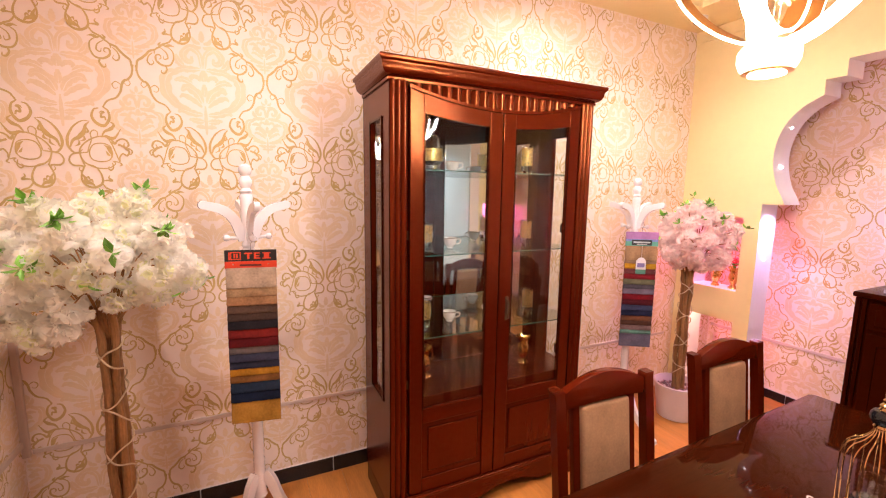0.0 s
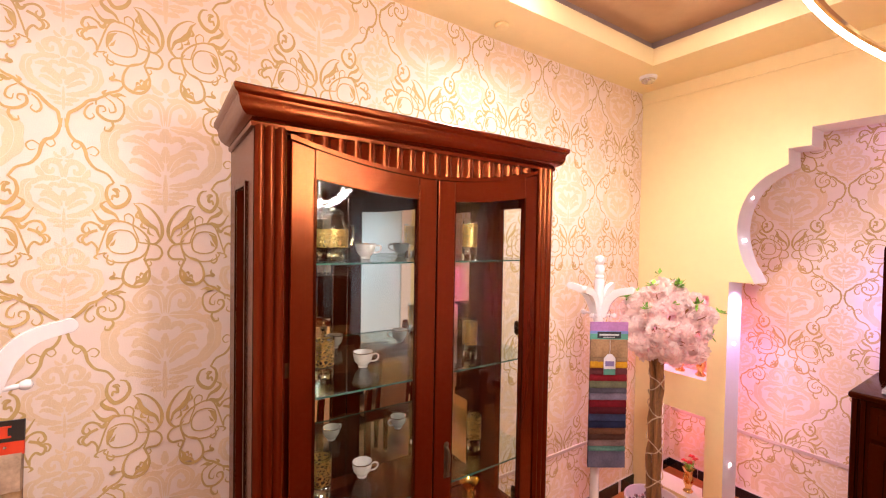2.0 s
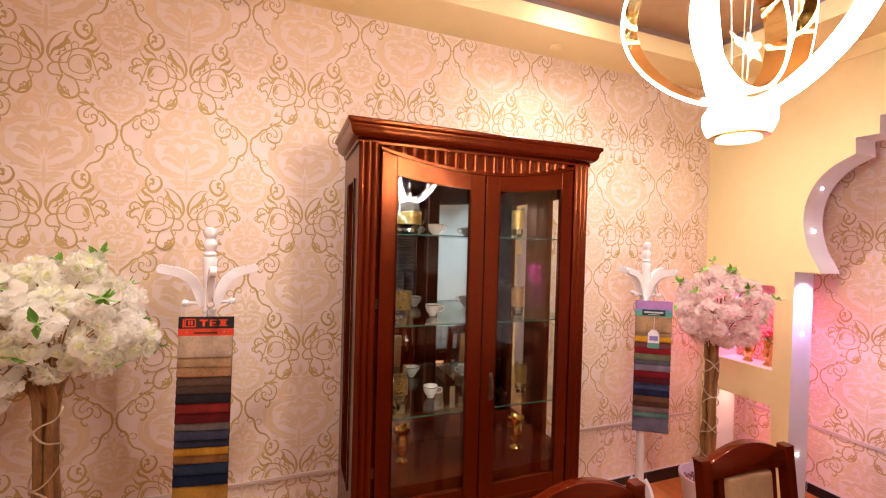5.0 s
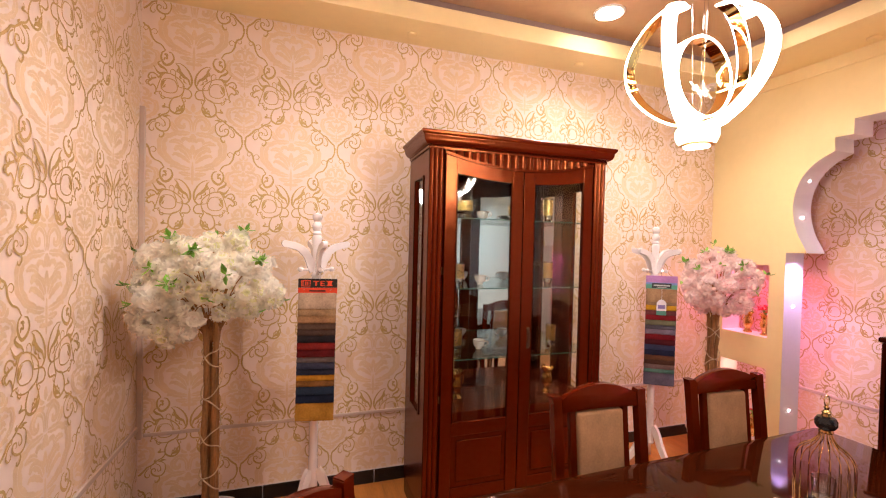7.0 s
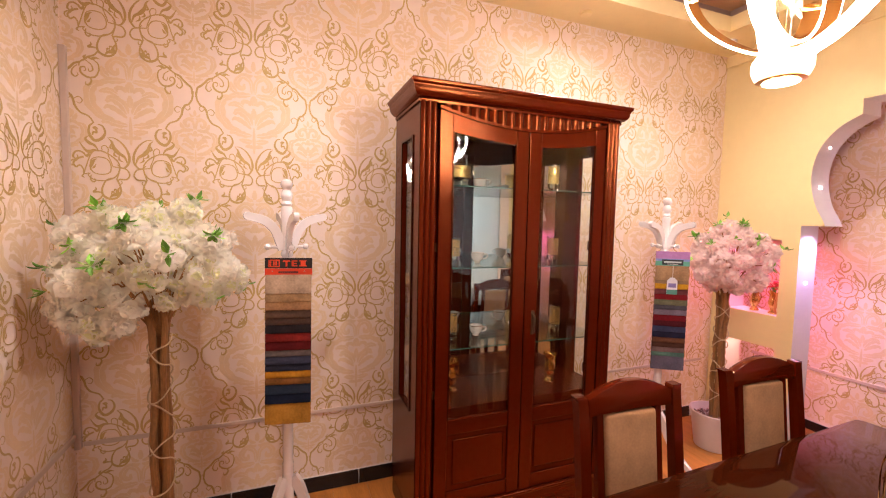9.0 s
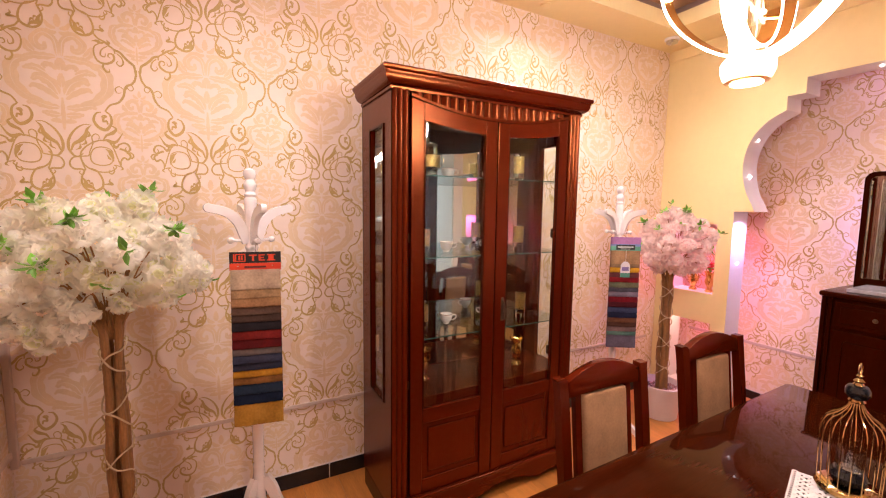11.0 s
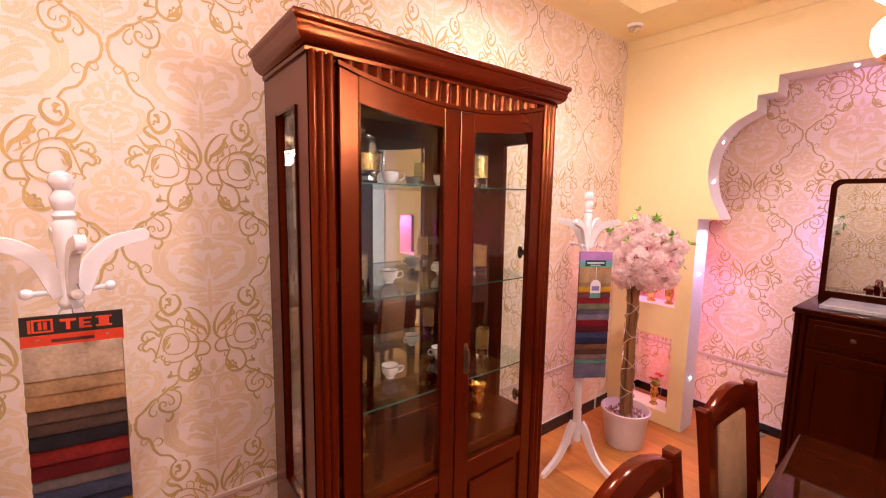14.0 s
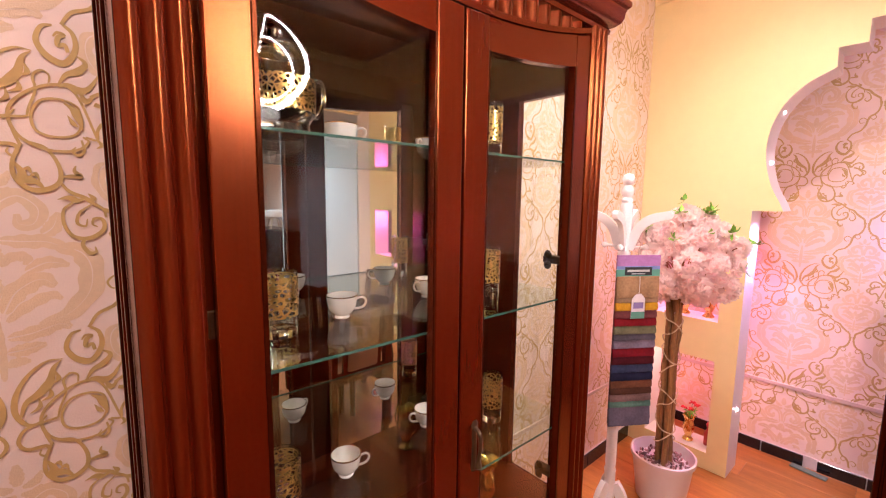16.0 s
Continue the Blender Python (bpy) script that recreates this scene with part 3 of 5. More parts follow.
for wall, to3, u0, v0, ulo, uhi in (
        (wall_north, lambda d: (lambda u, v, h: (u, YB - d - h, v)), 0.1935, 2.113, XL + 0.002, XF - 0.002),
        (wall_west, lambda d: (lambda u, v, h: (XL + d + h, u, v)), 1.7885, 2.108, -1.4, YB - 0.002),
        (wall_east, lambda d: (lambda u, v, h: (XF - d - h, u, v)), 1.9135, 2.114, -1.0, YB - 0.002)):
    print_on(wall, "cream_print", TONE, M_TONE, to3(0.0004), u0, v0, ulo, uhi, 0.085, SOFFIT - 0.001)
    print_on(wall, "gold_print", GOLD, M_GOLD, to3(0.0018), u0, v0, ulo, uhi, 0.085, SOFFIT - 0.001)


# ---- display cabinet ----
def soften(bm, off, ang=35):
    es = [e for e in bm.edges if len(e.link_faces) == 2 and e.calc_face_angle(0) > radians(ang)]
    bmesh.ops.bevel(bm, geom=es, offset=off, segments=2, profile=0.5, affect="EDGES", clamp_overlap=True)


CAB = pose(1.188, 1.785, 0)
HB, YF, YK = 0.553, 0.037, 0.455       # half width, front and back of the body
door_top = lambda x: 2.022 - 0.064 * (1 - (x / 0.465) ** 2)
glass_top = lambda x: 1.940 - 0.048 * (1 - (x / 0.465) ** 2)
GB = 0.578                             # foot of the door glass


def reeds(bm, x0, x1, n, ytop, depth, zlo, zhi, per=8, scallop=0.0):
    """A row of half-round reeds; zlo and zhi are functions of x."""
    rows = []
    w = (x1 - x0) / n
    for i in range(n * per + 1):
        x = x0 + (x1 - x0) * i / (n * per)
        k = min(i // per, n - 1)
        s = abs(math.sin(math.pi * i / per))
        xc = x0 + (k + 0.5) * w
        zb = zlo(xc) - scallop * s
        y = ytop - depth * s
        rows.append([bm.verts.new((x, y, zb)), bm.verts.new((x, y, zhi(x))), bm.verts.new((x, ytop + 0.012, zhi(x))), bm.verts.new((x, ytop + 0.012, zb))])
    for a, b in zip(rows, rows[1:]):
        for j in range(4):
            bm.faces.new((a[j], a[(j + 1) % 4], b[(j + 1) % 4], b[j]))
    bm.faces.new(rows[0][::-1])
    bm.faces.new(rows[-1])
    bmesh.ops.recalc_face_normals(bm, faces=bm.faces)


def display_cabinet():
    cab = thing("display_cabinet", "tall polished mahogany display cabinet with glazed doors and mirrored back", "cabinet", at=CAB)
    # carcass
    for s in (-1, 1):
        bm = bmesh.new()
        xs = s * HB
        lo = [(YF + 0.004, 0.10), (YK, 0.10), (YK, 2.052), (YF + 0.004, 2.052)]
        hole = [(0.155, 0.612), (0.328, 0.612), (0.328, 1.905), (0.155, 1.905)]
        prism(bm, [lo, hole], lambda u, v, d: (d, u, v), min(xs, xs - s * 0.022), max(xs, xs - s * 0.022))
        side = part("side_panel", bm, M_WOOD, cab)
        part("side_glass", one(box, xs - s * 0.011 - 0.002, xs - s * 0.011 + 0.002, 0.152, 0.331, 0.607, 1.910), M_PANE, side, "clear side pane").visible_shadow = False
        for y in (0.1485, 0.3345):
            part("glass_bead", one(box, xs + s * 0.001, xs + s * 0.006, y - 0.0065, y + 0.0065, 0.599, 1.918, 0.002), M_WOODD, side)
        for z in (0.6055, 1.9115):
            part("glass_bead", one(box, xs + s * 0.001, xs + s * 0.006, 0.156, 0.327, z - 0.0065, z + 0.0065, 0.002), M_WOODD, side)
        # reeded pilaster
        bm = bmesh.new()
        reeds(bm, xs - s * 0.078 if s > 0 else xs, xs if s > 0 else xs + 0.078, 3, YF + 0.004, 0.009, lambda x: 0.12, lambda x: 2.05, 10)
        part("pilaster", bm, M_WOOD, cab, "reeded corner pilaster", True)
    for s in (-1, 1):
        part("door_stop", one(box, *sorted((s * 0.450, s * 0.480)), YF + 0.027, YF + 0.034, 0.152, 2.02), M_WOOD, cab)
    part("back_panel", one(box, -HB, HB, YK, YK + 0.012, 0.10, 2.05), M_WOODD, cab)
    part("mirror_back", one(box, -0.528, 0.528, 0.437, 0.443, 0.590, 2.030), M_MIRROR, cab, "silvered mirror lining the back")
    part("cabinet_floor", one(box, -HB + 0.024, HB - 0.024, YF + 0.035, 0.436, 0.545, 0.620, 0.002), M_WOODX, cab, "polished wooden inner floor")
    part("cabinet_top", one(box, -HB + 0.004, HB - 0.004, YF + 0.012, YK, 2.052, 2.062), M_WOODX, cab)
    # cornice swept round three sides
    prof = [(-0.006, 2.042), (0.008, 2.046), (0.010, 2.056), (0.006, 2.060), (0.020, 2.066), (0.032, 2.076), (0.039, 2.090), (0.040, 2.104), (0.043, 2.108), (0.043, 2.112), (0.050, 2.117), (0.053, 2.122), (0.053, 2.132), (0.049, 2.136), (-0.02, 2.136)]
    bm = bmesh.new()
    rows = []
    for o, z in prof:
        rows.append([bm.verts.new(p) for p in ((-HB - o, YK, z), (-HB - o, 0.045 - o * 0.85, z), (HB + o, 0.045 - o * 0.85, z), (HB + o, YK, z))])
    for a, b in zip(rows, rows[1:]):
        for j in range(3):
            bm.faces.new((a[j], a[j + 1], b[j + 1], b[j]))
    bm.faces.new(rows[-1])
    bm.faces.new(rows[0][::-1])
    bm.faces.new([r[0] for r in rows][::-1])
    bm.faces.new([r[3] for r in rows])
    bmesh.ops.recalc_face_normals(bm, faces=bm.faces)
    part("cornice", bm, M_WOODX, cab, "moulded overhanging cornice", True)
    # carved frieze over the sagging door line
    bm = bmesh.new()
    reeds(bm, -0.445, 0.445, 19, YF + 0.018, 0.014, lambda x: door_top(x) + 0.019, lambda x: 2.052, 8, 0.006)
    part("carved_frieze", bm, M_WOODX, cab, "fluted frieze with scalloped curved lower edge", True)
    bm = bmesh.new()
    n = 24
    lo = [(-0.465 + 0.93 * i / n, door_top(-0.465 + 0.93 * i / n) + 0.003) for i in range(n + 1)]
    up = [(x, z + 0.013) for x, z in lo][::-1]
    prism(bm, [lo + up], lambda u, v, d: (u, d, v), YF - 0.002, YF + 0.03)
    part("frieze_bead", bm, M_WOODX, cab)
    part("frieze_board", one(box, -0.465, 0.465, YF + 0.026, YF + 0.038, 1.955, 2.052), M_WOODX, cab)
    # plinth with wavy apron
    bm = bmesh.new()
    n = 40
    wave = [(-HB + 2 * HB * i / n, 0.030 + 0.042 * (1 - abs(math.cos(math.pi * 2.5 * i / n)) ** 3) * min(1, min(i, n - i) / 5)) for i in range(n + 1)]
    wave = [(-HB, 0.0), (-HB + 0.06, 0.0)] + wave[3:-3] + [(HB - 0.06, 0.0), (HB, 0.0)]
    prism(bm, [wave + [(HB, 0.135), (-HB, 0.135)]], lambda u, v, d: (u, d, v), YF - 0.012, YF + 0.012)
    part("apron", bm, M_WOODX, cab, "plinth board with wavy lower edge")
    part("apron_bead", one(box, -HB - 0.006, HB + 0.006, YF - 0.020, YF + 0.012, 0.1355, 0.150, 0.004), M_WOODX, cab)
    for s in (-1, 1):
        part("plinth_side", one(box, min(s * HB, s * (HB - 0.02)), max(s * HB, s * (HB - 0.02)), YF + 0.014, YK, 0.0, 0.098, 0.002), M_WOODD, cab)
    # doors
    for s in (-1, 1):
        d = part("door", door_piece(s, 0.399, 0.463, None), M_WOOD, cab)
        part("inner_stile", door_piece(s, 0.003, 0.0705, None), M_WOOD, d)
        part("top_rail", door_piece(s, 0.0710, 0.3985, glass_top), M_WOODX, d)
        part("middle_rail", one(box, *sorted((s * 0.0710, s * 0.3985)), YF, YF + 0.024, 0.505, GB, 0.003), M_WOODX, d)
        part("bottom_rail", one(box, *sorted((s * 0.0710, s * 0.3985)), YF, YF + 0.024, 0.152, 0.222, 0.003), M_WOODX, d)
        part("lower_panel", one(box, *sorted((s * 0.0710, s * 0.3985)), YF + 0.011, YF + 0.018, 0.222, 0.505), M_WOOD, d)
        part("raised_field", one(box, *sorted((s * 0.092, s * 0.367)), YF + 0.003, YF + 0.011, 0.250, 0.477, 0.007, 3), M_WOOD, d)
        bm = bmesh.new()
        xs = [s * (0.068 + 0.333 * i / 12) for i in range(13)]
        top = [(x, glass_top(x) + 0.004) for x in xs]
        prism(bm, [[(xs[0], GB - 0.004)] + top + [(xs[-1], GB - 0.004)]], lambda u, v, dd: (u, dd, v), YF + 0.013, YF + 0.017)
        part("door_glass", bm, M_PANE, d, "clear arched door pane").visible_shadow = False
        for x in (0.0710, 0.3985):
            part("glass_bead", one(box, *sorted((s * (x - 0.004), s * (x + 0.004))), YF - 0.003, YF - 0.0005, GB - 0.002, glass_top(x), 0.0012), M_WOODD, d)
        for z in (1.40, 0.70):
            bm = one(lathe, [(0.011, -0.035), (0.014, -0.03), (0.011, -0.022), (0.011, 0.022), (0.014, 0.03), (0.011, 0.035)], 12, pose(s * 0.505, YF + 0.075, z))
            box(bm, *sorted((s * 0.430, s * 0.500)), YF + 0.026, YF + 0.036, z - 0.022, z + 0.022, 0.003)
            box(bm, *sorted((s * 0.492, s * 0.522)), YF + 0.040, YF + 0.145, z - 0.012, z + 0.012, 0.004)
            for k in (-1, 1):
                lathe(bm, [(0.012, 0), (0.014, 0.004), (0.009, 0.010), (0.003, 0.014)], 12, pose(s * 0.494, YF + 0.125, z + k * 0.016, 0, -90 * s))
            part("hinge", bm, M_BRONZE, d, "dark bronze inner hinge")
    # drop handle on the meeting stile
    d = [o for o in cab.children if o.name.startswith("door")][1]
    bm = bmesh.new()
    lathe(bm, [(0.006, -0.062), (0.011, -0.052), (0.008, -0.04), (0.0085, 0.04), (0.011, 0.052), (0.006, 0.062)], 12, pose(0.050, YF - 0.003, 1.022) @ Matrix.Diagonal((1.1, 0.35, 1, 1)))
    tube(bm, spline([(0.050, YF - 0.004, 1.067), (0.050, YF - 0.020, 1.057), (0.050, YF - 0.024, 1.027), (0.050, YF - 0.018, 0.987)], 5), 0.0045, 8)
    lathe(bm, [(0.002, -0.012), (0.008, -0.006), (0.007, 0.003), (0.003, 0.012)], 10, pose(0.050, YF - 0.018, 0.982))
    part("handle", bm, M_BRONZE, d, "aged brass drop handle", True)
    # shelves
    for z in (0.910, 1.303, 1.692):
        sh = part("glass_shelf", one(box, -0.526, 0.526, 0.080, 0.435, z - 0.006, z - 0.001), M_SHELF, cab, "clear glass shelf")
        sh.visible_shadow = False
        part("shelf_edge", one(box, -0.526, 0.526, 0.0775, 0.0795, z - 0.006, z - 0.001), M_EDGE, sh, "green polished glass edge")
        for s in (-1, 1):
            for y in (0.12, 0.41):
                part("shelf_pin", one(lathe, [(0.004, 0), (0.004, 0.016)], 8, pose(s * 0.530, y, z - 0.012, 0, -90 * s)), M_STEEL, sh)
    return cab


def door_piece(s, xa, xb, floor_fn):
    """A stile (full height) or the curved top rail of a door, between |x| = xa and xb."""
    bm = bmesh.new()
    n = 3 if floor_fn is None else 14
    xs = [s * (xa + (xb - xa) * i / n) for i in range(n + 1)]
    top = [(x, door_top(x)) for x in xs]
    low = [(x, 0.152 if floor_fn is None else floor_fn(x)) for x in (xs if floor_fn else (xs[0], xs[-1]))][::-1]
    prism(bm, [top + low], lambda u, v, d: (u, d, v), YF - (0.004 if floor_fn is None and xa < 0.1 else 0.0), YF + 0.024)
    soften(bm, 0.003)
    return bm


display_cabinet()


def on_cab(x, y, z, turn=0):
    return CAB @ pose(x, y, z, 0, 0, turn)


def teacup(m):
    cup = thing("teacup", "white porcelain footed teacup on a glass shelf", "cup", "cups in the display cabinet", m)
    prof = [(0.019, 0), (0.021, 0.003), (0.017, 0.008), (0.026, 0.015), (0.036, 0.028), (0.0395, 0.045), (0.042, 0.062), (0.0405, 0.063), (0.0375, 0.045), (0.034, 0.029), (0.024, 0.017), (0.004, 0.013)]
    part("bowl", one(lathe, prof, 24), M_PORC, cup, "", True)
    part("rim_line", one(lathe, [(0.0421, 0.0605), (0.0424, 0.0632), (0.0402, 0.0634)], 24, None, False), M_BRASS, cup, "thin gilt line round the rim", True)
    part("handle", one(tube, spline([(0.038, 0, 0.052), (0.055, 0, 0.056), (0.064, 0, 0.046), (0.058, 0, 0.032), (0.046, 0, 0.026), (0.034, 0, 0.024)], 5), 0.0032, 8), M_PORC, cup, "", True)
    return cup


def lace_gold():
    """Pierced gold pattern on glass."""
    m = surf("gold_lace", (0.88, 0.60, 0.20), 0.3, 1.0, var=0.2, scale=60)
    t = m.node_tree
    b = t.nodes["Principled BSDF"]
    vo, mt = t.nodes.new("ShaderNodeTexVoronoi"), t.nodes.new("ShaderNodeMath")
    vo.feature = "DISTANCE_TO_EDGE"
    vo.inputs["Scale"].default_value = 105
    co = t.nodes.new("ShaderNodeTexCoord")
    t.links.new(co.outputs["Object"], vo.inputs["Vector"])
    mt.operation, mt.inputs[1].default_value = "LESS_THAN", 0.125
    t.links.new(vo.outputs[0], mt.inputs[0])
    t.links.new(mt.outputs[0], b.inputs["Alpha"])
    return m


M_LACE = lace_gold()


def tumbler(m):
    g = thing("tumbler", "tall clear glass tumbler with gold lace band", "glass", "gold tumblers in the display cabinet", m)
    part("glass", one(lathe, [(0.0255, 0), (0.0265, 0.01), (0.0275, 0.135), (0.0255, 0.135), (0.0245, 0.016), (0.002, 0.014)], 20), M_GLASS, g, "", True).visible_shadow = False
    part("gold_band", one(lathe, [(0.0274, 0.042), (0.0281, 0.126)], 24, None, False), M_LACE, g, "gold lace ornament", True)
    return g


def gold_jar(m):
    g = thing("lidded_jar", "glass jar with wide gold lace band and handle", "jar", "", m)
    part("glass", one(lathe, [(0.050, 0), (0.056, 0.006), (0.052, 0.025), (0.064, 0.045), (0.066, 0.105), (0.052, 0.135), (0.048, 0.15), (0.046, 0.15), (0.050, 0.132), (0.062, 0.10), (0.060, 0.048), (0.002, 0.03)], 24), M_GLASS, g, "", True).visible_shadow = False
    part("gold_band", one(lathe, [(0.0648, 0.045), (0.0662, 0.075), (0.0668, 0.105)], 28, None, False), M_LACE, g, "wide gold lace band", True)
    part("lid", one(lathe, [(0.050, 0.151), (0.052, 0.158), (0.036, 0.172), (0.010, 0.178), (0.008, 0.184), (0.011, 0.192), (0.004, 0.198)], 20), M_GLASS, g, "clear glass lid", True)
    part("handle", one(tube, spline([(0.062, 0, 0.115), (0.092, 0, 0.12), (0.098, 0, 0.085), (0.082, 0, 0.05), (0.064, 0, 0.048)], 5), 0.0045, 8), M_GLASS, g, "", True)
    return g


def gold_vase(m, label):
    g = thing("vase", label, "vase", "", m)
    bm = bmesh.new()
    seg, rows = 30, []
    prof = [(0.026, 0), (0.030, 0.006), (0.018, 0.022), (0.016, 0.032), (0.026, 0.055), (0.032, 0.08), (0.027, 0.108), (0.022, 0.125), (0.029, 0.145), (0.038, 0.160)]
    for k, (r, z) in enumerate(prof):
        rows.append([bm.verts.new(((r * (1 + 0.09 * math.sin(6 * a + k * 0.8))) * math.cos(a), (r * (1 + 0.09 * math.sin(6 * a + k * 0.8))) * math.sin(a), z + (0.008 * math.sin(3 * a) if k > 8 else 0))) for a in [2 * math.pi * i / seg for i in range(seg)]])
    for a, b in zip(rows, rows[1:]):
        for i in range(seg):
            bm.faces.new((a[i], a[(i + 1) % seg], b[(i + 1) % seg], b[i]))
    bm.faces.new(rows[0][::-1])
    part("body", bm, M_BRASS, g, "", True)
    for s in (-1, 1):
        part("handle", one(tube, spline([(s * 0.026, 0, 0.135), (s * 0.046, 0, 0.13), (s * 0.050, 0, 0.10), (s * 0.036, 0, 0.07)], 5), 0.0035, 7), M_BRASS, g, "", True)
    return g


S1, S2, S3, SF = 1.692, 1.303, 0.910, 0.6205
gold_jar(on_cab(-0.310, 0.190, S1, 10) @ Matrix.Scale(0.95, 4))
for x, y, z, a in ((-0.144, 0.279, S1, -20), (-0.145, 0.286, S2, -35), (-0.148, 0.274, S3, -25), (0.143, 0.325, S1, 200), (0.143, 0.325, S2, 190), (0.143, 0.325, S3, 170)):
    teacup(on_cab(x, y, z, a) @ Matrix.Scale(0.87, 4))
for x, y, z in ((-0.303, 0.253, S2), (-0.310, 0.250, S3), (0.262, 0.200, S1), (0.282, 0.213, S2), (0.320, 0.223, S3)):
    tumbler(on_cab(x, y, z, 40 * x) @ (Matrix.Diagonal((1.38, 1.38, 0.98, 1)) if x < 0 else Matrix.Scale(1.08, 4)))
gold_vase(on_cab(-0.285, 0.270, SF, 20), "ornate ruffled gold vase on the cabinet floor")
gold_vase(on_cab(0.303, 0.225, SF, 70), "ornate ruffled gold vase on the cabinet floor")


# ---- coat racks with fabric samples ----
def coat_rack(m, leg_turn):
    r = thing("coat_rack", "white lacquered turned wooden coat rack with curved arms", "coat rack", "coat racks along the wall", m)
    prof = [(0.024, 0.185), (0.030, 0.195), (0.026, 0.205), (0.024, 0.36), (0.026, 0.37), (0.021, 0.385), (0.0235, 0.40), (0.0225, 0.8), (0.021, 1.20), (0.0205, 1.315), (0.027, 1.325), (0.027, 1.335), (0.021, 1.345), (0.026, 1.355), (0.026, 1.365), (0.020, 1.375), (0.022, 1.44), (0.025, 1.545), (0.0265, 1.565), (0.020, 1.575), (0.025, 1.585), (0.018, 1.597), (0.025, 1.615), (0.026, 1.630), (0.016, 1.648), (0.022, 1.658), (0.0265, 1.672), (0.022, 1.688), (0.008, 1.696)]
    part("pole", one(lathe, prof, 24), M_LACQ, r, "", True)
    for k in range(4):
        a = 12 + 90 * k
        bm = bmesh.new()
        c = spline([(0.020, 1.378, 0), (0.030, 1.410, 0), (0.052, 1.468, 0), (0.095, 1.509, 0), (0.162, 1.528, 0)], 5)
        wid = [0.017 + 0.003 * math.sin(math.pi * i / (len(c) - 1)) for i in range(len(c))]
        lft, rgt = [], []
        for i, p in enumerate(c):
            d = (Vector(c[min(i + 1, len(c) - 1)][:2]) - Vector(c[max(i - 1, 0)][:2])).normalized()
            lft.append((p.x - d.y * wid[i], p.y + d.x * wid[i]))
            rgt.append((p.x + d.y * wid[i], p.y - d.x * wid[i]))
        prism(bm, [lft[:-1] + arc(0.162, 1.528, 0.018, 95, -75, 9) + rgt[::-1][1:]], lambda u, v, d: (u, d, v), -0.011, 0.011)
        soften(bm, 0.003)
        bmesh.ops.transform(bm, matrix=pose(0, 0, 0, 0, 0, a), verts=bm.verts)
        part("arm", bm, M_LACQ, r)
        bm = one(lathe, [(0.007, 0.01), (0.0065, 0.070), (0.011, 0.074), (0.014, 0.083), (0.011, 0.092), (0.003, 0.096)], 12, pose(0, 0, 1.388, 0, 87, a))
        part("peg", bm, M_LACQ, r, "", True)
    for k in range(3):
        bm = bmesh.new()
        c = spline([(0.018, 0.305), (0.050, 0.262), (0.085, 0.175), (0.140, 0.090), (0.232, 0.012)], 5)
        lft, rgt = [], []
        for i, p in enumerate(c):
            q0, q1 = c[max(i - 1, 0)], c[min(i + 1, len(c) - 1)]
            dx, dz = q1[0] - q0[0], q1[1] - q0[1]
            ln = math.hypot(dx, dz)
            w = 0.026 - 0.012 * i / (len(c) - 1)
            lft.append((p[0] - dz / ln * w, max(0, p[1] + dx / ln * w)))
            rgt.append((p[0] + dz / ln * w, max(0, p[1] - dx / ln * w)))
        prism(bm, [lft + [(0.245, 0.0)] + rgt[::-1]], lambda u, v, d: (u, d, v), -0.013, 0.013)
        bmesh.ops.transform(bm, matrix=pose(0, 0, 0, 0, 0, leg_turn + 120 * k), verts=bm.verts)
        part("leg", bm, M_LACQ, r)
    return r


def fabric(name, c):
    return surf(name, [c[0] * 0.80, c[1] * 0.74, c[2] * 0.70], 0.9, var=0.42, scale=13, bump=0.4, bscale=340, spec=0.10)


def sample_hanger(m, label, width, header, bars, colours, heights, hook_y):
    """Fabric samples under a printed header card; top edge at z 0."""
    h = thing("fabric_sample_hanger", label, "fabric samples", "fabric samples on the coat racks", m)
    w = width / 2
    header(h, w, bars)
    hook = spline([(0, 0.002, -0.004), (0, 0.002, 0.022), (0.012, hook_y * 0.3, 0.045), (0.004, hook_y * 0.7, 0.068), (-0.004, hook_y, 0.062)], 5)
    part("hook", one(tube, hook, 0.0016, 6), M_STEEL, h, "bent steel wire hook")
    z = -header.height
    rng = random.Random(5)
    for i, (c, ht) in enumerate(zip(colours, heights)):
        bm = bmesh.new()
        nx, rows = 22, []
        wv = rng.uniform(-0.0015, 0.0015)
        for k in range(nx + 1):                       # pinked edges, puffed fold
            x = -w + 0.003 + (2 * w - 0.006) * k / nx
            y = -0.004 - 0.0015 * math.sin(math.pi * k / nx) + wv
            zt = z + 0.003
            zb = z - ht - 0.0015 * rng.random()
            rows.append([bm.verts.new((x, y - 0.002, zt)), bm.verts.new((x, y - 0.0085, z - ht * 0.55)), bm.verts.new((x, y - 0.0075, zb + 0.003)), bm.verts.new((x, y - 0.002, zb)), bm.verts.new((x, y + 0.004, zb + 0.002)), bm.verts.new((x, y + 0.004, zt))])
        for a, b in zip(rows, rows[1:]):
            for j in range(6):
                bm.faces.new((a[j], a[(j + 1) % 6], b[(j + 1) % 6], b[j]))
        bm.faces.new(rows[0][::-1])
        bm.faces.new(rows[-1])
        bmesh.ops.recalc_face_normals(bm, faces=bm.faces)
        part("swatch", bm, fabric("fabric", c), h, "", True)
        z -= ht
    part("backing", one(box, -w + 0.004, w - 0.004, 0.0025, 0.006, z + 0.01, -header.height), fabric("fabric_back", (0.16, 0.12, 0.10)), h)
    return h


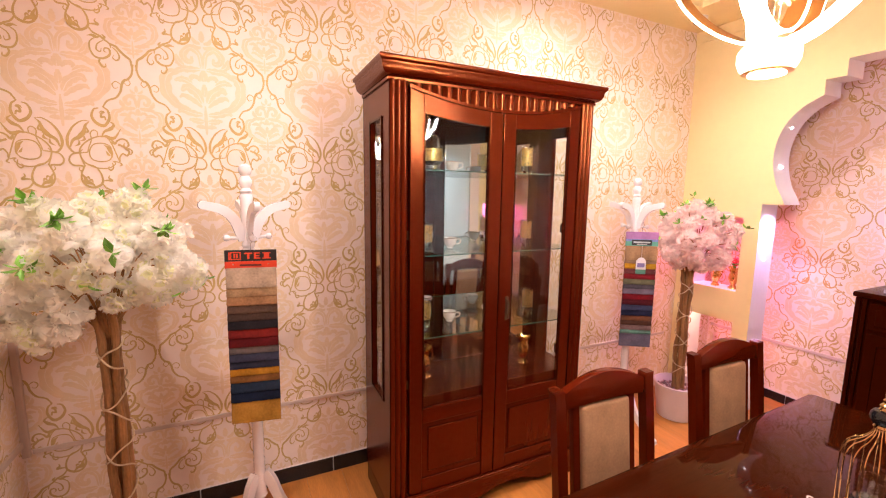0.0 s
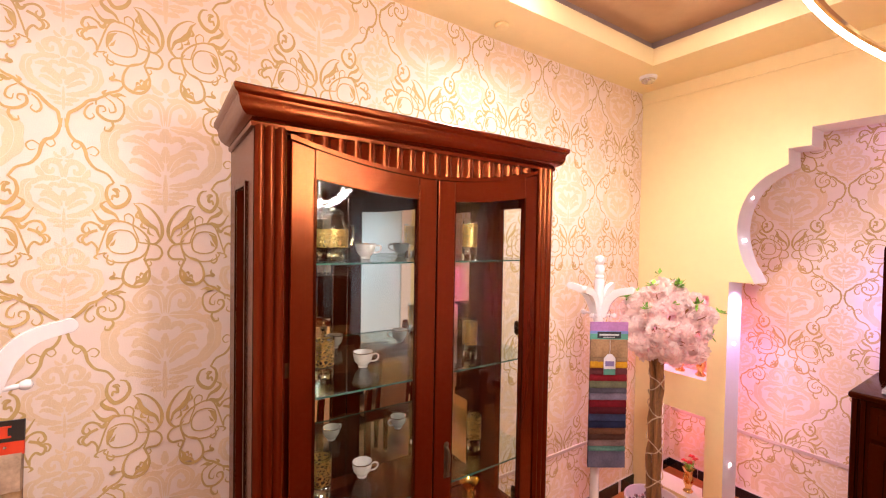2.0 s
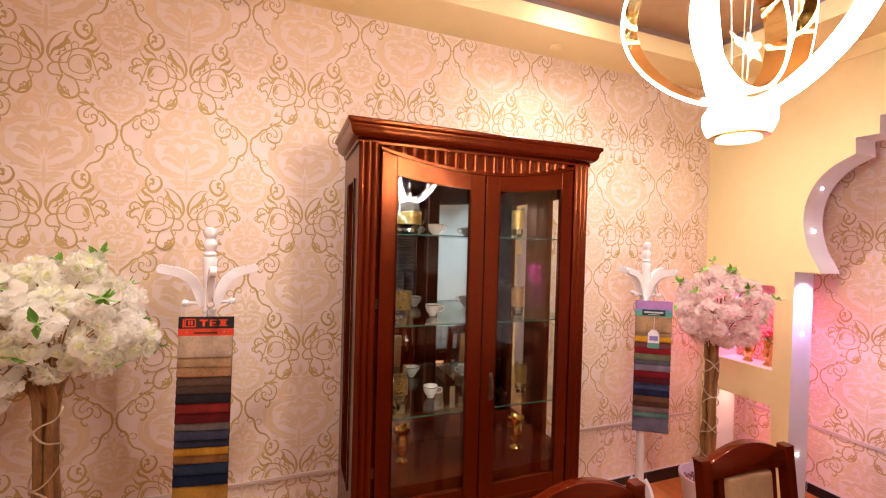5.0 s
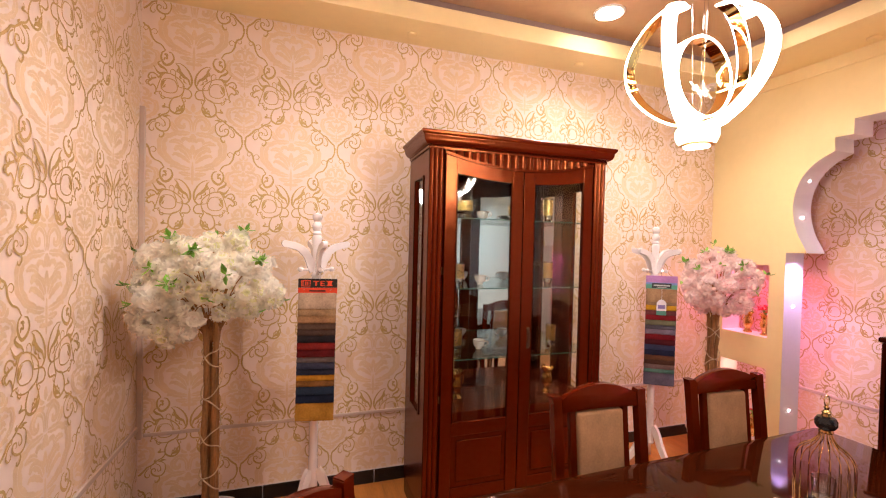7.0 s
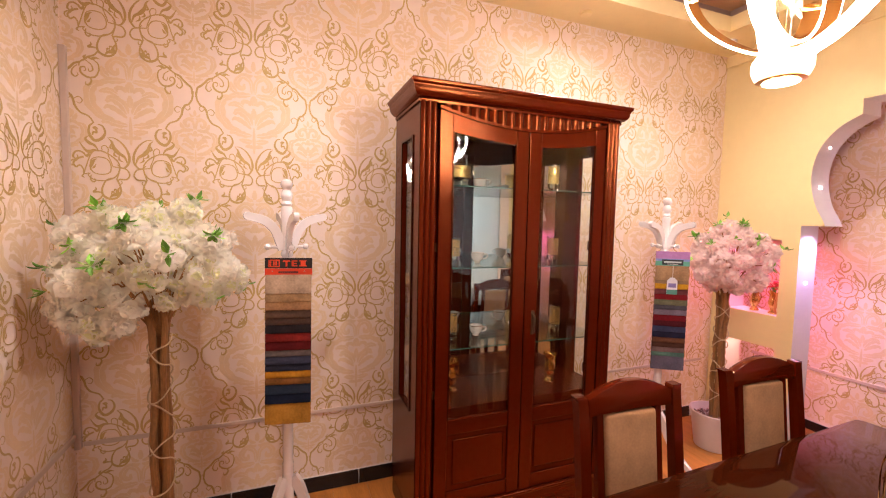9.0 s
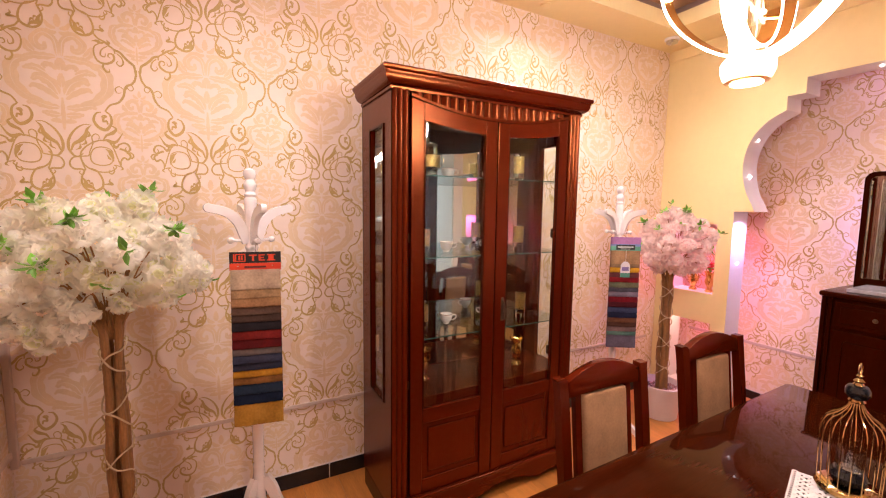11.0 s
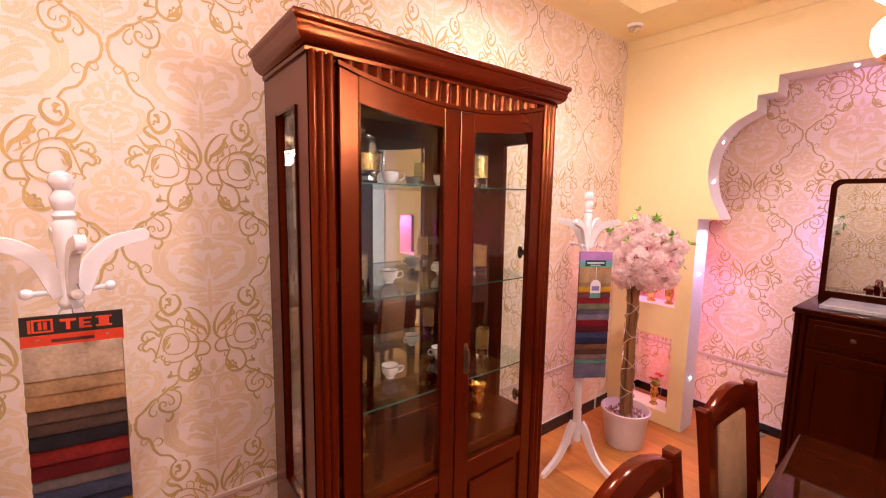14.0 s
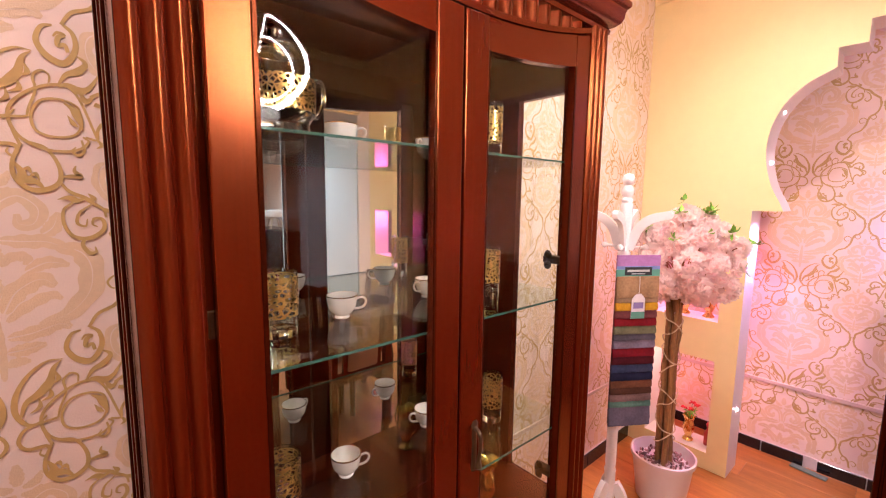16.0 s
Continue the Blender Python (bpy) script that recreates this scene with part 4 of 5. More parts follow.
def header_red(h, w, bars):
    part("header_card", one(box, -w, w, -0.004, 0.001, -0.046, 0), surf("black_card", (0.012, 0.010, 0.010), 0.35), h, "black printed header card")
    part("red_strip", one(box, -w, w, -0.0045, 0.0005, -0.076, -0.0465), surf("red_card", (0.62, 0.045, 0.012), 0.4), h, "red printed strip with two rivets")
    red = surf("red_print", (0.66, 0.06, 0.02), 0.4)
    blk = surf("dark_print", (0.10, 0.015, 0.012), 0.5)
    for x0, x1, z0, z1 in bars:
        part("print_bar", one(box, x0, x1, -0.0055, -0.0042, z0, z1), red if z0 > -0.046 else blk, h)
    for s in (-1, 1):
        part("rivet", one(lathe, [(0.003, 0), (0.003, 0.001), (0.001, 0.002)], 10, pose(s * 0.066, -0.0046, -0.058, 90)), M_STEEL, h)


header_red.height = 0.076


def header_lake(h, w, bars):
    part("header_card", one(box, -w, w, -0.004, 0.001, -0.058, 0), surf("lavender_card", (0.42, 0.20, 0.46), 0.35, var=0.25, scale=16), h, "lavender printed landscape header card")
    part("blue_strip", one(box, -w, w, -0.0045, -0.0041, -0.060, -0.046), surf("blue_card", (0.20, 0.30, 0.62), 0.35, var=0.2, scale=20), h)
    part("teal_strip", one(box, -w, w, -0.0046, 0.0005, -0.092, -0.0605), surf("teal_card", (0.10, 0.36, 0.26), 0.4, var=0.15), h, "teal printed strip")
    part("name_plate", one(box, -w * 0.62, w * 0.62, -0.0054, -0.0047, -0.084, -0.050), surf("dark_plate", (0.02, 0.03, 0.035), 0.4), h)
    pale = surf("pale_print", (0.55, 0.62, 0.60), 0.5)
    for x0, x1, z0, z1 in bars:
        part("print_bar", one(box, x0, x1, -0.0062, -0.0055, z0, z1), pale, h)


header_lake.height = 0.092

coat_rack(pose(0.085, 2.068, 0), 100)
coat_rack(pose(2.339, 2.022, 0), 165)
bars1 = [(-0.083, -0.078, -0.040, -0.009), (-0.076, -0.037, -0.040, -0.036), (-0.076, -0.037, -0.012, -0.008), (-0.041, -0.037, -0.036, -0.012), (-0.076, -0.072, -0.036, -0.012),
         (-0.064, -0.058, -0.033, -0.015), (-0.055, -0.048, -0.033, -0.015),
         (-0.024, 0.006, -0.017, -0.011), (-0.013, -0.005, -0.037, -0.017), (0.012, 0.020, -0.037, -0.011), (0.020, 0.036, -0.016, -0.011), (0.020, 0.033, -0.027, -0.022), (0.020, 0.036, -0.037, -0.032),
         (0.044, 0.076, -0.037, -0.033), (0.050, 0.070, -0.033, -0.015), (0.044, 0.076, -0.015, -0.011), (-0.042, 0.040, -0.066, -0.058)]
C1 = [(0.52, 0.40, 0.29), (0.42, 0.27, 0.14), (0.36, 0.20, 0.095), (0.115, 0.07, 0.05), (0.075, 0.045, 0.035), (0.022, 0.018, 0.022), (0.20, 0.020, 0.017), (0.105, 0.010, 0.011), (0.13, 0.105, 0.10), (0.045, 0.050, 0.085), (0.030, 0.032, 0.055), (0.42, 0.20, 0.02), (0.22, 0.10, 0.03), (0.022, 0.036, 0.065), (0.012, 0.018, 0.040), (0.40, 0.21, 0.035)]
H1 = [0.080, 0.036, 0.036, 0.034, 0.030, 0.036, 0.036, 0.038, 0.028, 0.034, 0.030, 0.028, 0.030, 0.042, 0.042, 0.090]
sample_hanger(pose(0.0915, 1.980, 1.3485, -3, 0, -9.7), "hanging fabric sample set with black and red header", 0.196, header_red, bars1, C1, H1, 0.05)
bars2 = [(-0.050, 0.050, -0.070, -0.061), (-0.030, 0.030, -0.080, -0.076)]
C2 = [(0.42, 0.27, 0.15), (0.30, 0.20, 0.12), (0.55, 0.30, 0.02), (0.17, 0.05, 0.055), (0.23, 0.014, 0.022), (0.16, 0.17, 0.10), (0.085, 0.08, 0.11), (0.20, 0.17, 0.24), (0.17, 0.010, 0.018), (0.075, 0.010, 0.016), (0.045, 0.06, 0.13), (0.016, 0.018, 0.05), (0.16, 0.07, 0.04), (0.08, 0.035, 0.025), (0.20, 0.13, 0.13), (0.09, 0.20, 0.17), (0.13, 0.12, 0.18)]
H2 = [0.088, 0.022, 0.032, 0.034, 0.034, 0.034, 0.028, 0.034, 0.038, 0.034, 0.036, 0.036, 0.032, 0.030, 0.032, 0.026, 0.085]
sample_hanger(pose(2.335, 1.957, 1.3605, 0, 0, -33), "hanging fabric sample set with lavender landscape header", 0.195, header_lake, bars2, C2, H2, 0.045)
tag = thing("price_tag", "small white paper tag hanging over the samples", "tag", at=pose(2.325, 1.942, 1.20, 0, 0, -33))
bm = bmesh.new()
prism(bm, [[(-0.030, -0.105), (0.030, -0.105), (0.030, -0.022), (0.012, 0), (-0.012, 0), (-0.030, -0.022)]], lambda u, v, d: (u, d, v), -0.0012, 0)
part("card", bm, surf("white_card", (0.74, 0.70, 0.74), 0.5), tag)
part("print_patch", one(box, -0.022, 0.022, -0.0022, -0.0013, -0.062, -0.036), surf("violet_print", (0.22, 0.17, 0.42), 0.5, var=0.3, scale=40), tag)
part("green_foot", one(box, -0.030, 0.030, -0.0022, -0.0013, -0.105, -0.076), surf("green_print", (0.08, 0.25, 0.20), 0.5), tag)
part("string", one(tube, [(0, -0.001, 0), (0.001, -0.001, 0.04), (0, 0, 0.075)], 0.0012, 5), M_LACQ, tag)


# ---- blossom trees ----
def blossom_tree(m, label, petals, centre, radii, clumps, seed, pot, trunk_top, sprigs, extra=(), ph=1.0, gap=0.084):
    t = thing("blossom_tree", label, "artificial tree", "blossom trees beside the coat racks", m)
    rng = random.Random(seed)
    # pot
    prof = [(0.105, 0), (0.118, 0.004), (0.135, 0.13), (0.146, 0.225), (0.156, 0.228), (0.158, 0.252), (0.148, 0.254), (0.140, 0.235), (0.128, 0.20)]
    pt = part("pot", one(lathe, [(r * pot, z * ph) for r, z in prof], 36), M_POT, t, "pale ceramic pot", True)
    bm = bmesh.new()
    for i in range(150):
        a, r = rng.uniform(0, 2 * math.pi), 0.125 * pot * math.sqrt(rng.random())
        bmesh.ops.create_icosphere(bm, subdivisions=1, radius=1, matrix=Matrix.LocRotScale((r * math.cos(a), r * math.sin(a), 0.203 * ph + rng.uniform(0, 0.012)), Euler((rng.random() * 6, rng.random() * 6, 0)), (rng.uniform(0.008, 0.014), rng.uniform(0.007, 0.011), 0.006)))
    part("pebble_layer", bm, M_PEBBLE, pt, "brown and pink decorative pebbles", False, "stuff")
    # bundled sticks
    for k in range(4):
        a = 2 * math.pi * k / 4 + 0.5
        pts = []
        for i in range(9):
            z = 0.19 * ph + (trunk_top - 0.19 * ph) * i / 8
            rr = 0.027 - 0.003 * i / 8
            pts.append((rr * math.cos(a + 0.25 * i / 8) + rng.uniform(-0.006, 0.006), rr * math.sin(a + 0.25 * i / 8) + rng.uniform(-0.006, 0.006), z))
        pts.append((0.045 * math.cos(a), 0.045 * math.sin(a), trunk_top + 0.09))
        c = spline(pts, 4)
        part("stick", one(tube, c, [(0.0165 - 0.004 * i / len(c)) * rng.uniform(0.9, 1.1) for i in range(len(c))], 9), M_BARK, t, "", True)
    # cord wound round the sticks
    for s in (1, -1):
        c = [((0.048 - 0.006 * i / 90) * math.cos(s * i * 0.27 + 1), (0.048 - 0.006 * i / 90) * math.sin(s * i * 0.27 + 1), 0.28 + (trunk_top - 0.30) * i / 90 + 0.008 * math.sin(i * 0.7)) for i in range(91)]
        part("cord", one(tube, c, 0.0032, 6), M_ROPE, t, "jute cord wound round the sticks", True)
    # blossom heads: round bunches of frilled florets with gaps between the bunches
    verts, faces, mats, lv, lf = [], [], [], [], []
    cx, cy, cz = centre
    heads = []
    for i in range(clumps):
        for _ in range(60):
            z = rng.uniform(-0.95, 1)
            a = rng.uniform(0, 2 * math.pi)
            rr = rng.uniform(0.72, 1.04)
            q = math.sqrt(max(0, 1 - z * z))
            p = Vector((cx + radii[0] * rr * q * math.cos(a), cy + radii[1] * rr * q * math.sin(a), cz + radii[2] * rr * z))
            if all((p - h).length > gap for h in heads):
                heads.append(p)
                break
    heads += [Vector(p) for p in extra]
    for p in heads:
        R = rng.uniform(0.042, 0.060)
        out = Vector((p.x - cx, p.y - cy, (p.z - cz) * 1.2)).normalized()
        tinted = rng.random() < 0.42
        dirs = []
        for j in range(80):
            d = (Vector((rng.gauss(0, 1), rng.gauss(0, 1), rng.gauss(0, 1))).normalized() + out * 0.45).normalized()
            if all(d.dot(e) < 0.84 for e in dirs):
                dirs.append(d)
            if len(dirs) == 12:
                break
        for d in dirs:
            c = p + d * R * rng.uniform(0.55, 1.0)
            s1 = d.orthogonal().normalized()
            s2 = d.cross(s1)
            spin = rng.uniform(0, 6.28)
            for count, open_, L0 in ((5, 1.25, 0.034), (4, 0.70, 0.027)):
                for k in range(count):
                    a = spin + 2 * math.pi * k / count + open_ * 1.7 + rng.uniform(-0.25, 0.25)
                    r = s1 * math.cos(a) + s2 * math.sin(a)
                    w = d.cross(r)
                    op = open_ + rng.uniform(-0.3, 0.3)
                    L = L0 * rng.uniform(0.8, 1.2)
                    g = r * math.sin(op) + d * math.cos(op)
                    n = d * math.sin(op) - r * math.cos(op)
                    b = len(verts)
                    ph, wave = rng.uniform(0, 6.28), rng.uniform(5.0, 9.0)
                    for v, wd, lift in ((0.0, 0.10, 0.0), (0.45, 0.56, -0.08), (0.80, 0.74, 0.0), (1.0, 0.60, 0.14)):
                        for u in (-1, -0.5, 0, 0.5, 1):
                            fr = v * v * (0.15 * math.sin(u * wave + ph))
                            verts.append(c + g * (L * (v - 0.22 * v * u * u + 0.4 * fr)) + w * (L * wd * u) + n * (L * (lift + 0.20 * u * u * v + fr)))
                    for row in range(3):
                        for col in range(4):
                            q = b + row * 5 + col
                            faces.append((q, q + 5, q + 6, q + 1))
                            mats.append(1 if tinted and row < 2 and open_ < 0.9 else 0)
    me = bpy.data.meshes.new("blossoms")
    me.from_pydata(verts, [], faces)
    me.materials.append(petals[0])
    me.materials.append(petals[1])
    me.polygons.foreach_set("material_index", mats)
    me.shade_smooth()
    ob = new("blossoms", me)
    ob.parent = t
    tagged(ob, label="crown of ruffled silk blossoms in loose bunches", kind="stuff")
    for i in range(sprigs):
        p = max((heads[rng.randrange(len(heads))] for _ in range(2)), key=lambda h: h.z)
        out = Vector((p.x - cx, p.y - cy, p.z - cz)).normalized()
        base = p + out * rng.uniform(0.052, 0.078)
        for k in range(rng.randint(3, 6)):
            d = (out * 0.35 + Vector((rng.gauss(0, 0.8), rng.gauss(0, 0.8), rng.gauss(0, 0.7)))).normalized()
            s1 = d.cross(Vector((rng.random() - 0.5, rng.random() - 0.5, 1))).normalized()
            L, Wd, b = rng.uniform(0.032, 0.052), rng.uniform(0.008, 0.014), len(lv)
            nrm = d.cross(s1)
            for u, v, h in ((0, 0, 0), (-1, 0.4, 0.15), (0, 0.45, 0), (1, 0.4, 0.15), (-0.6, 0.75, 0.1), (0.6, 0.75, 0.1), (0, 1, -0.15)):
                lv.append(base + d * L * v + s1 * Wd * u + nrm * 0.02 * h)
            lf += [(b, b + 2, b + 1), (b, b + 3, b + 2), (b + 1, b + 2, b + 4), (b + 2, b + 3, b + 5), (b + 2, b + 6, b + 4), (b + 2, b + 5, b + 6)]
    me = bpy.data.meshes.new("leaves")
    me.from_pydata(lv, [], lf)
    me.materials.append(M_LEAF)
    ob = new("leaves", me)
    ob.parent = t
    tagged(ob, label="small green silk leaves between the blossoms", kind="stuff")
    # twigs that carry the heads
    for p in heads:
        c = spline([(0.02 * (p.x - cx), 0.02 * (p.y - cy), trunk_top - 0.02), (cx + (p.x - cx) * 0.5, cy + (p.y - cy) * 0.5, cz + (p.z - cz) * 0.5 - 0.05), p], 4)
        part("twig", one(tube, c, 0.0028, 5), M_BARK, t)
    return t


blossom_tree(pose(-0.40, 2.0, 0), "tall artificial tree with white silk blossoms and stick trunk", (M_PETALW, M_LIME), (0.0, -0.01, 1.345), (0.285, 0.25, 0.195), 50, 3, 0.9, 1.06, 40, ((-0.23, -0.10, 1.15), (-0.16, -0.13, 1.12), (-0.28, -0.05, 1.18), (-0.09, -0.15, 1.14)), 0.76, 0.100)
blossom_tree(pose(2.857, 1.988, 0), "tall artificial tree with pink silk blossoms in pale pot", (M_PETALP, M_ROSE), (-0.012, -0.05, 1.305), (0.215, 0.20, 0.205), 42, 8, 1.0, 1.04, 26, gap=0.094)


# ---- dining table and chairs ----
TAB = pose(1.346, 0.475, 0, 0, 0, 1.9) @ Matrix.Diagonal((1, 1, 0.99, 1))


def dining_table():
    t = thing("dining_table", "long dining table with glossy dark red-brown polished top", "table", at=TAB)
    a, b, r = 0.925, 0.475, 0.025
    out = []
    for cx, cy, a0 in ((a - r, b - r, 0), (-a + r, b - r, 90), (-a + r, -b + r, 180), (a - r, -b + r, 270)):
        out += arc(cx, cy, r, a0, a0 + 90, 6)
    bm = bmesh.new()
    prism(bm, [out], lambda u, v, d: (u, v, d), 0.728, 0.760)
    soften(bm, 0.008, 50)
    part("tabletop", bm, M_TABLE, t, "mirror-polished rounded top", True)
    for s in (-1, 1):
        part("apron_board", one(box, -a + 0.12, a - 0.12, s * (b - 0.08) - 0.012, s * (b - 0.08) + 0.012, 0.640, 0.7275, 0.003), M_WOODX, t)
        part("apron_board", one(box, s * (a - 0.10) - 0.012, s * (a - 0.10) + 0.012, -b + 0.10, b - 0.10, 0.640, 0.7275, 0.003), M_WOOD, t)
    for sx in (-1, 1):
        for sy in (-1, 1):
            part("leg", one(lathe, [(0.028, 0), (0.032, 0.02), (0.024, 0.06), (0.036, 0.30), (0.042, 0.50), (0.030, 0.60), (0.044, 0.62), (0.044, 0.7275)], 16, pose(sx * (a - 0.11), sy * (b - 0.09), 0)), M_WOOD, t, "", True)
    return t


dining_table()


def dining_chair(m):
    """Seat towards -y, back at y = 0."""
    c = thing("dining_chair", "mahogany dining chair with beige suede back panel and arched rail", "chair", "chairs round the table", m)
    w = 0.212
    for s in (-1, 1):
        post = spline([(s * (w - 0.02), -0.02, 0), (s * (w - 0.02), 0.0, 0.25), (s * (w - 0.02), -0.005, 0.46), (s * (w - 0.018), 0.018, 0.70), (s * (w - 0.017), 0.045, 0.915), (s * (w - 0.011), 0.051, 0.946)], 5)
        bm = bmesh.new()
        rows = []
        for p in post:
            rows.append([bm.verts.new((p[0] + dx, p[1] + dy, p[2])) for dx, dy in ((-0.019, -0.017), (0.019, -0.017), (0.019, 0.017), (-0.019, 0.017))])
        for q, r2 in zip(rows, rows[1:]):
            for j in range(4):
                bm.faces.new((q[j], q[(j + 1) % 4], r2[(j + 1) % 4], r2[j]))
        bm.faces.new(rows[0][::-1])
        bm.faces.new(rows[-1])
        soften(bm, 0.012, 40)
        part("back_post", bm, M_CHAIR, c, "", True)
        part("front_leg", one(lathe, [(0.016, 0), (0.020, 0.02), (0.017, 0.05), (0.024, 0.34), (0.026, 0.42)], 14, pose(s * (w - 0.03), -0.40, 0)), M_CHAIR, c, "", True)
        part("side_rail", one(box, *sorted((s * (w - 0.045), s * (w - 0.020))), -0.385, -0.02, 0.385, 0.435, 0.003), M_CHAIR, c)
        # inner stile of the padded panel
        sl = Matrix.Translation((s * 0.122, 0.008, 0.50)) @ Matrix.Rotation(radians(-6.0), 4, "X")
        part("back_stile", one(box, -0.014, 0.014, -0.011, 0.011, 0, 0.402, 0.003, 2, sl), M_CHAIR, c)
    bm = bmesh.new()
    n = 16
    top = [(-w + 0.040 + 2 * (w - 0.040) * i / n, 0.934 + 0.044 * math.sin(math.pi * i / n) ** 0.9) for i in range(n + 1)]
    low = [(x, 0.884 + 0.006 * math.sin(math.pi * i / n)) for i, (x, z) in enumerate(top)][::-1]
    prism(bm, [top + low], lambda u, v, d: (u, d + 0.018 + (v - 0.70) * 0.125, v), -0.015, 0.015)
    soften(bm, 0.007, 40)
    part("top_rail", bm, M_CHAIRX, c, "arched top rail", True)
    part("lower_rail", one(box, -w + 0.040, w - 0.040, -0.012, 0.012, 0, 0.05, 0.004, 2, Matrix.Translation((0, 0.004, 0.475)) @ Matrix.Rotation(radians(-6), 4, "X")), M_CHAIRX, c)
    pad = Matrix.Translation((0, 0.010, 0.527)) @ Matrix.Rotation(radians(-6.0), 4, "X")
    part("back_pad", one(box, -0.107, 0.107, -0.022, 0.022, 0, 0.355, 0.014, 3, pad), M_SUEDE, c, "beige suede padded back", True)
    part("seat_frame", one(box, -w + 0.02, w - 0.02, -0.425, -0.025, 0.4355, 0.452, 0.004), M_CHAIRX, c)
    part("seat", one(box, -w + 0.022, w - 0.022, -0.425, -0.028, 0.4525, 0.497, 0.018, 3), M_SUEDE, c, "beige suede padded seat", True)
    return c


chair = dining_chair(pose(1.136, 1.037, 0, 0, 0, -2) @ Matrix.Diagonal((0.98, 1, 1.035, 1)))
for m in (pose(1.838, 1.060, 0, 0, 0, -2.7), pose(0.022, 0.576, 0, 0, 0, 45), pose(2.36, 0.40, 0, 0, 0, -88), pose(0.95, -0.12, 0, 0, 0, 180), pose(1.62, -0.10, 0, 0, 0, 180)):
    copy_thing(chair, m)

# low table against the papered side wall
sd = thing("side_table", "low mahogany side table with dark grey inset top", "table", at=pose(-0.632, 1.205, 0))
part("tabletop", one(box, -0.182, 0.182, -0.25, 0.25, 0.572, 0.602, 0.013, 3), M_CHAIRX, sd, "rounded mahogany top", True)
part("inset", one(box, -0.135, 0.135, -0.20, 0.20, 0.6025, 0.605, 0.001), surf("grey_inset", (0.05, 0.05, 0.055), 0.25, var=0.2), sd, "dark grey inset panel")
part("apron_board", one(box, -0.155, 0.155, -0.22, 0.22, 0.50, 0.5715, 0.003), M_CHAIRX, sd)
for sx in (-1, 1):
    for sy in (-1, 1):
        part("leg", one(box, sx * 0.14 - 0.02, sx * 0.14 + 0.02, sy * 0.205 - 0.02, sy * 0.205 + 0.02, 0.0, 0.4995, 0.004), M_CHAIR, sd)

# ---- things on the table ----
CG = pose(1.507, 0.531, 0.7567) @ Matrix.Diagonal((0.87, 0.87, 1.058, 1))


M_CAGE = surf("antique_gold_wire", (0.50, 0.34, 0.14), 0.13, 1.0, var=0.3, scale=30)


def cage_lantern():
    c = thing("cage_lantern", "gold wire birdcage lantern with black finial and ring", "lantern", at=CG)
    part("base", one(lathe, [(0.080, 0), (0.084, 0.006), (0.080, 0.014), (0.074, 0.018)], 28), M_CAGE, c, "", True)
    n = 18
    for k in range(n):
        a = 2 * math.pi * k / n
        prof = spline([(0.078, 0.016, 0), (0.080, 0.10, 0), (0.079, 0.165, 0), (0.066, 0.195, 0), (0.040, 0.212, 0), (0.021, 0.232, 0), (0.016, 0.250, 0)], 4)
        part("wire", one(tube, [(p.x * math.cos(a), p.x * math.sin(a), p.y) for p in prof], 0.0017, 5), M_CAGE, c)
    part("collar", one(lathe, [(0.018, 0.246), (0.022, 0.250), (0.018, 0.256)], 18), M_CAGE, c, "", True)
    part("finial", one(lathe, [(0.012, 0.2565), (0.025, 0.259), (0.031, 0.268), (0.031, 0.281), (0.025, 0.290), (0.014, 0.293)], 22), M_BLACK, c, "glossy black ball finial", True)
    part("cap", one(lathe, [(0.015, 0.2935), (0.011, 0.300), (0.014, 0.304), (0.006, 0.311), (0.009, 0.318), (0.003, 0.323)], 16), M_CAGE, c, "", True)
    part("ring", one(tube, [(0.013 * math.cos(i * math.pi / 9), 0, 0.336 + 0.014 * math.sin(i * math.pi / 9)) for i in range(19)], 0.0022, 6, False), M_CAGE, c, "", True)
    part("candle_glass", one(lathe, [(0.030, 0.060), (0.034, 0.118), (0.032, 0.118), (0.028, 0.064), (0.002, 0.063)], 20), M_GLASS, c, "clear tealight glass", True)
    part("candle_cup", one(lathe, [(0.030, 0.0185), (0.046, 0.028), (0.050, 0.044), (0.040, 0.0595)], 20), M_BLACK, c, "black candle saucer", True)
    return c


cage_lantern()
nap = thing("table_mat", "white lace mat under the birdcage lantern", "mat", at=pose(1.374, 0.487, 0.7527, 0, 0, 17))
bm = bmesh.new()
for i in range(12):                                   # crocheted rings
    for j in range(10):
        u, v = -0.115 + 0.255 * i / 11, -0.100 + 0.200 * j / 9
        lathe(bm, [(0.0034, 0.0006), (0.0070, 0.0014), (0.0116, 0.0026), (0.0126, 0.0008)], 12, pose(u, v, 0), False)
for j in range(10):                                   # solid middle rows
    if j % 3 == 1:
        box(bm, -0.120, 0.145, -0.106 + 0.212 * j / 9, -0.086 + 0.212 * j / 9, 0.0005, 0.0018)
for u0, u1, v0, v1 in ((-0.128, 0.153, -0.113, -0.108), (-0.128, 0.153, 0.108, 0.113), (-0.128, -0.123, -0.1075, 0.1075), (0.148, 0.153, -0.1075, 0.1075)):
    box(bm, u0, u1, v0, v1, 0.0005, 0.0028)
for k in range(44):                                   # scalloped edge
    u, v = ((-0.125 + 0.275 * (k % 22) / 21, 0.117 if k < 22 else -0.117))
    lathe(bm, [(0.0040, 0.0006), (0.0080, 0.0024), (0.0088, 0.0006)], 10, pose(u, v, 0), False)
part("cloth", bm, surf("white_lace", (0.56, 0.50, 0.47), 0.9, var=0.30, scale=40, bump=1.0, bscale=220), nap)


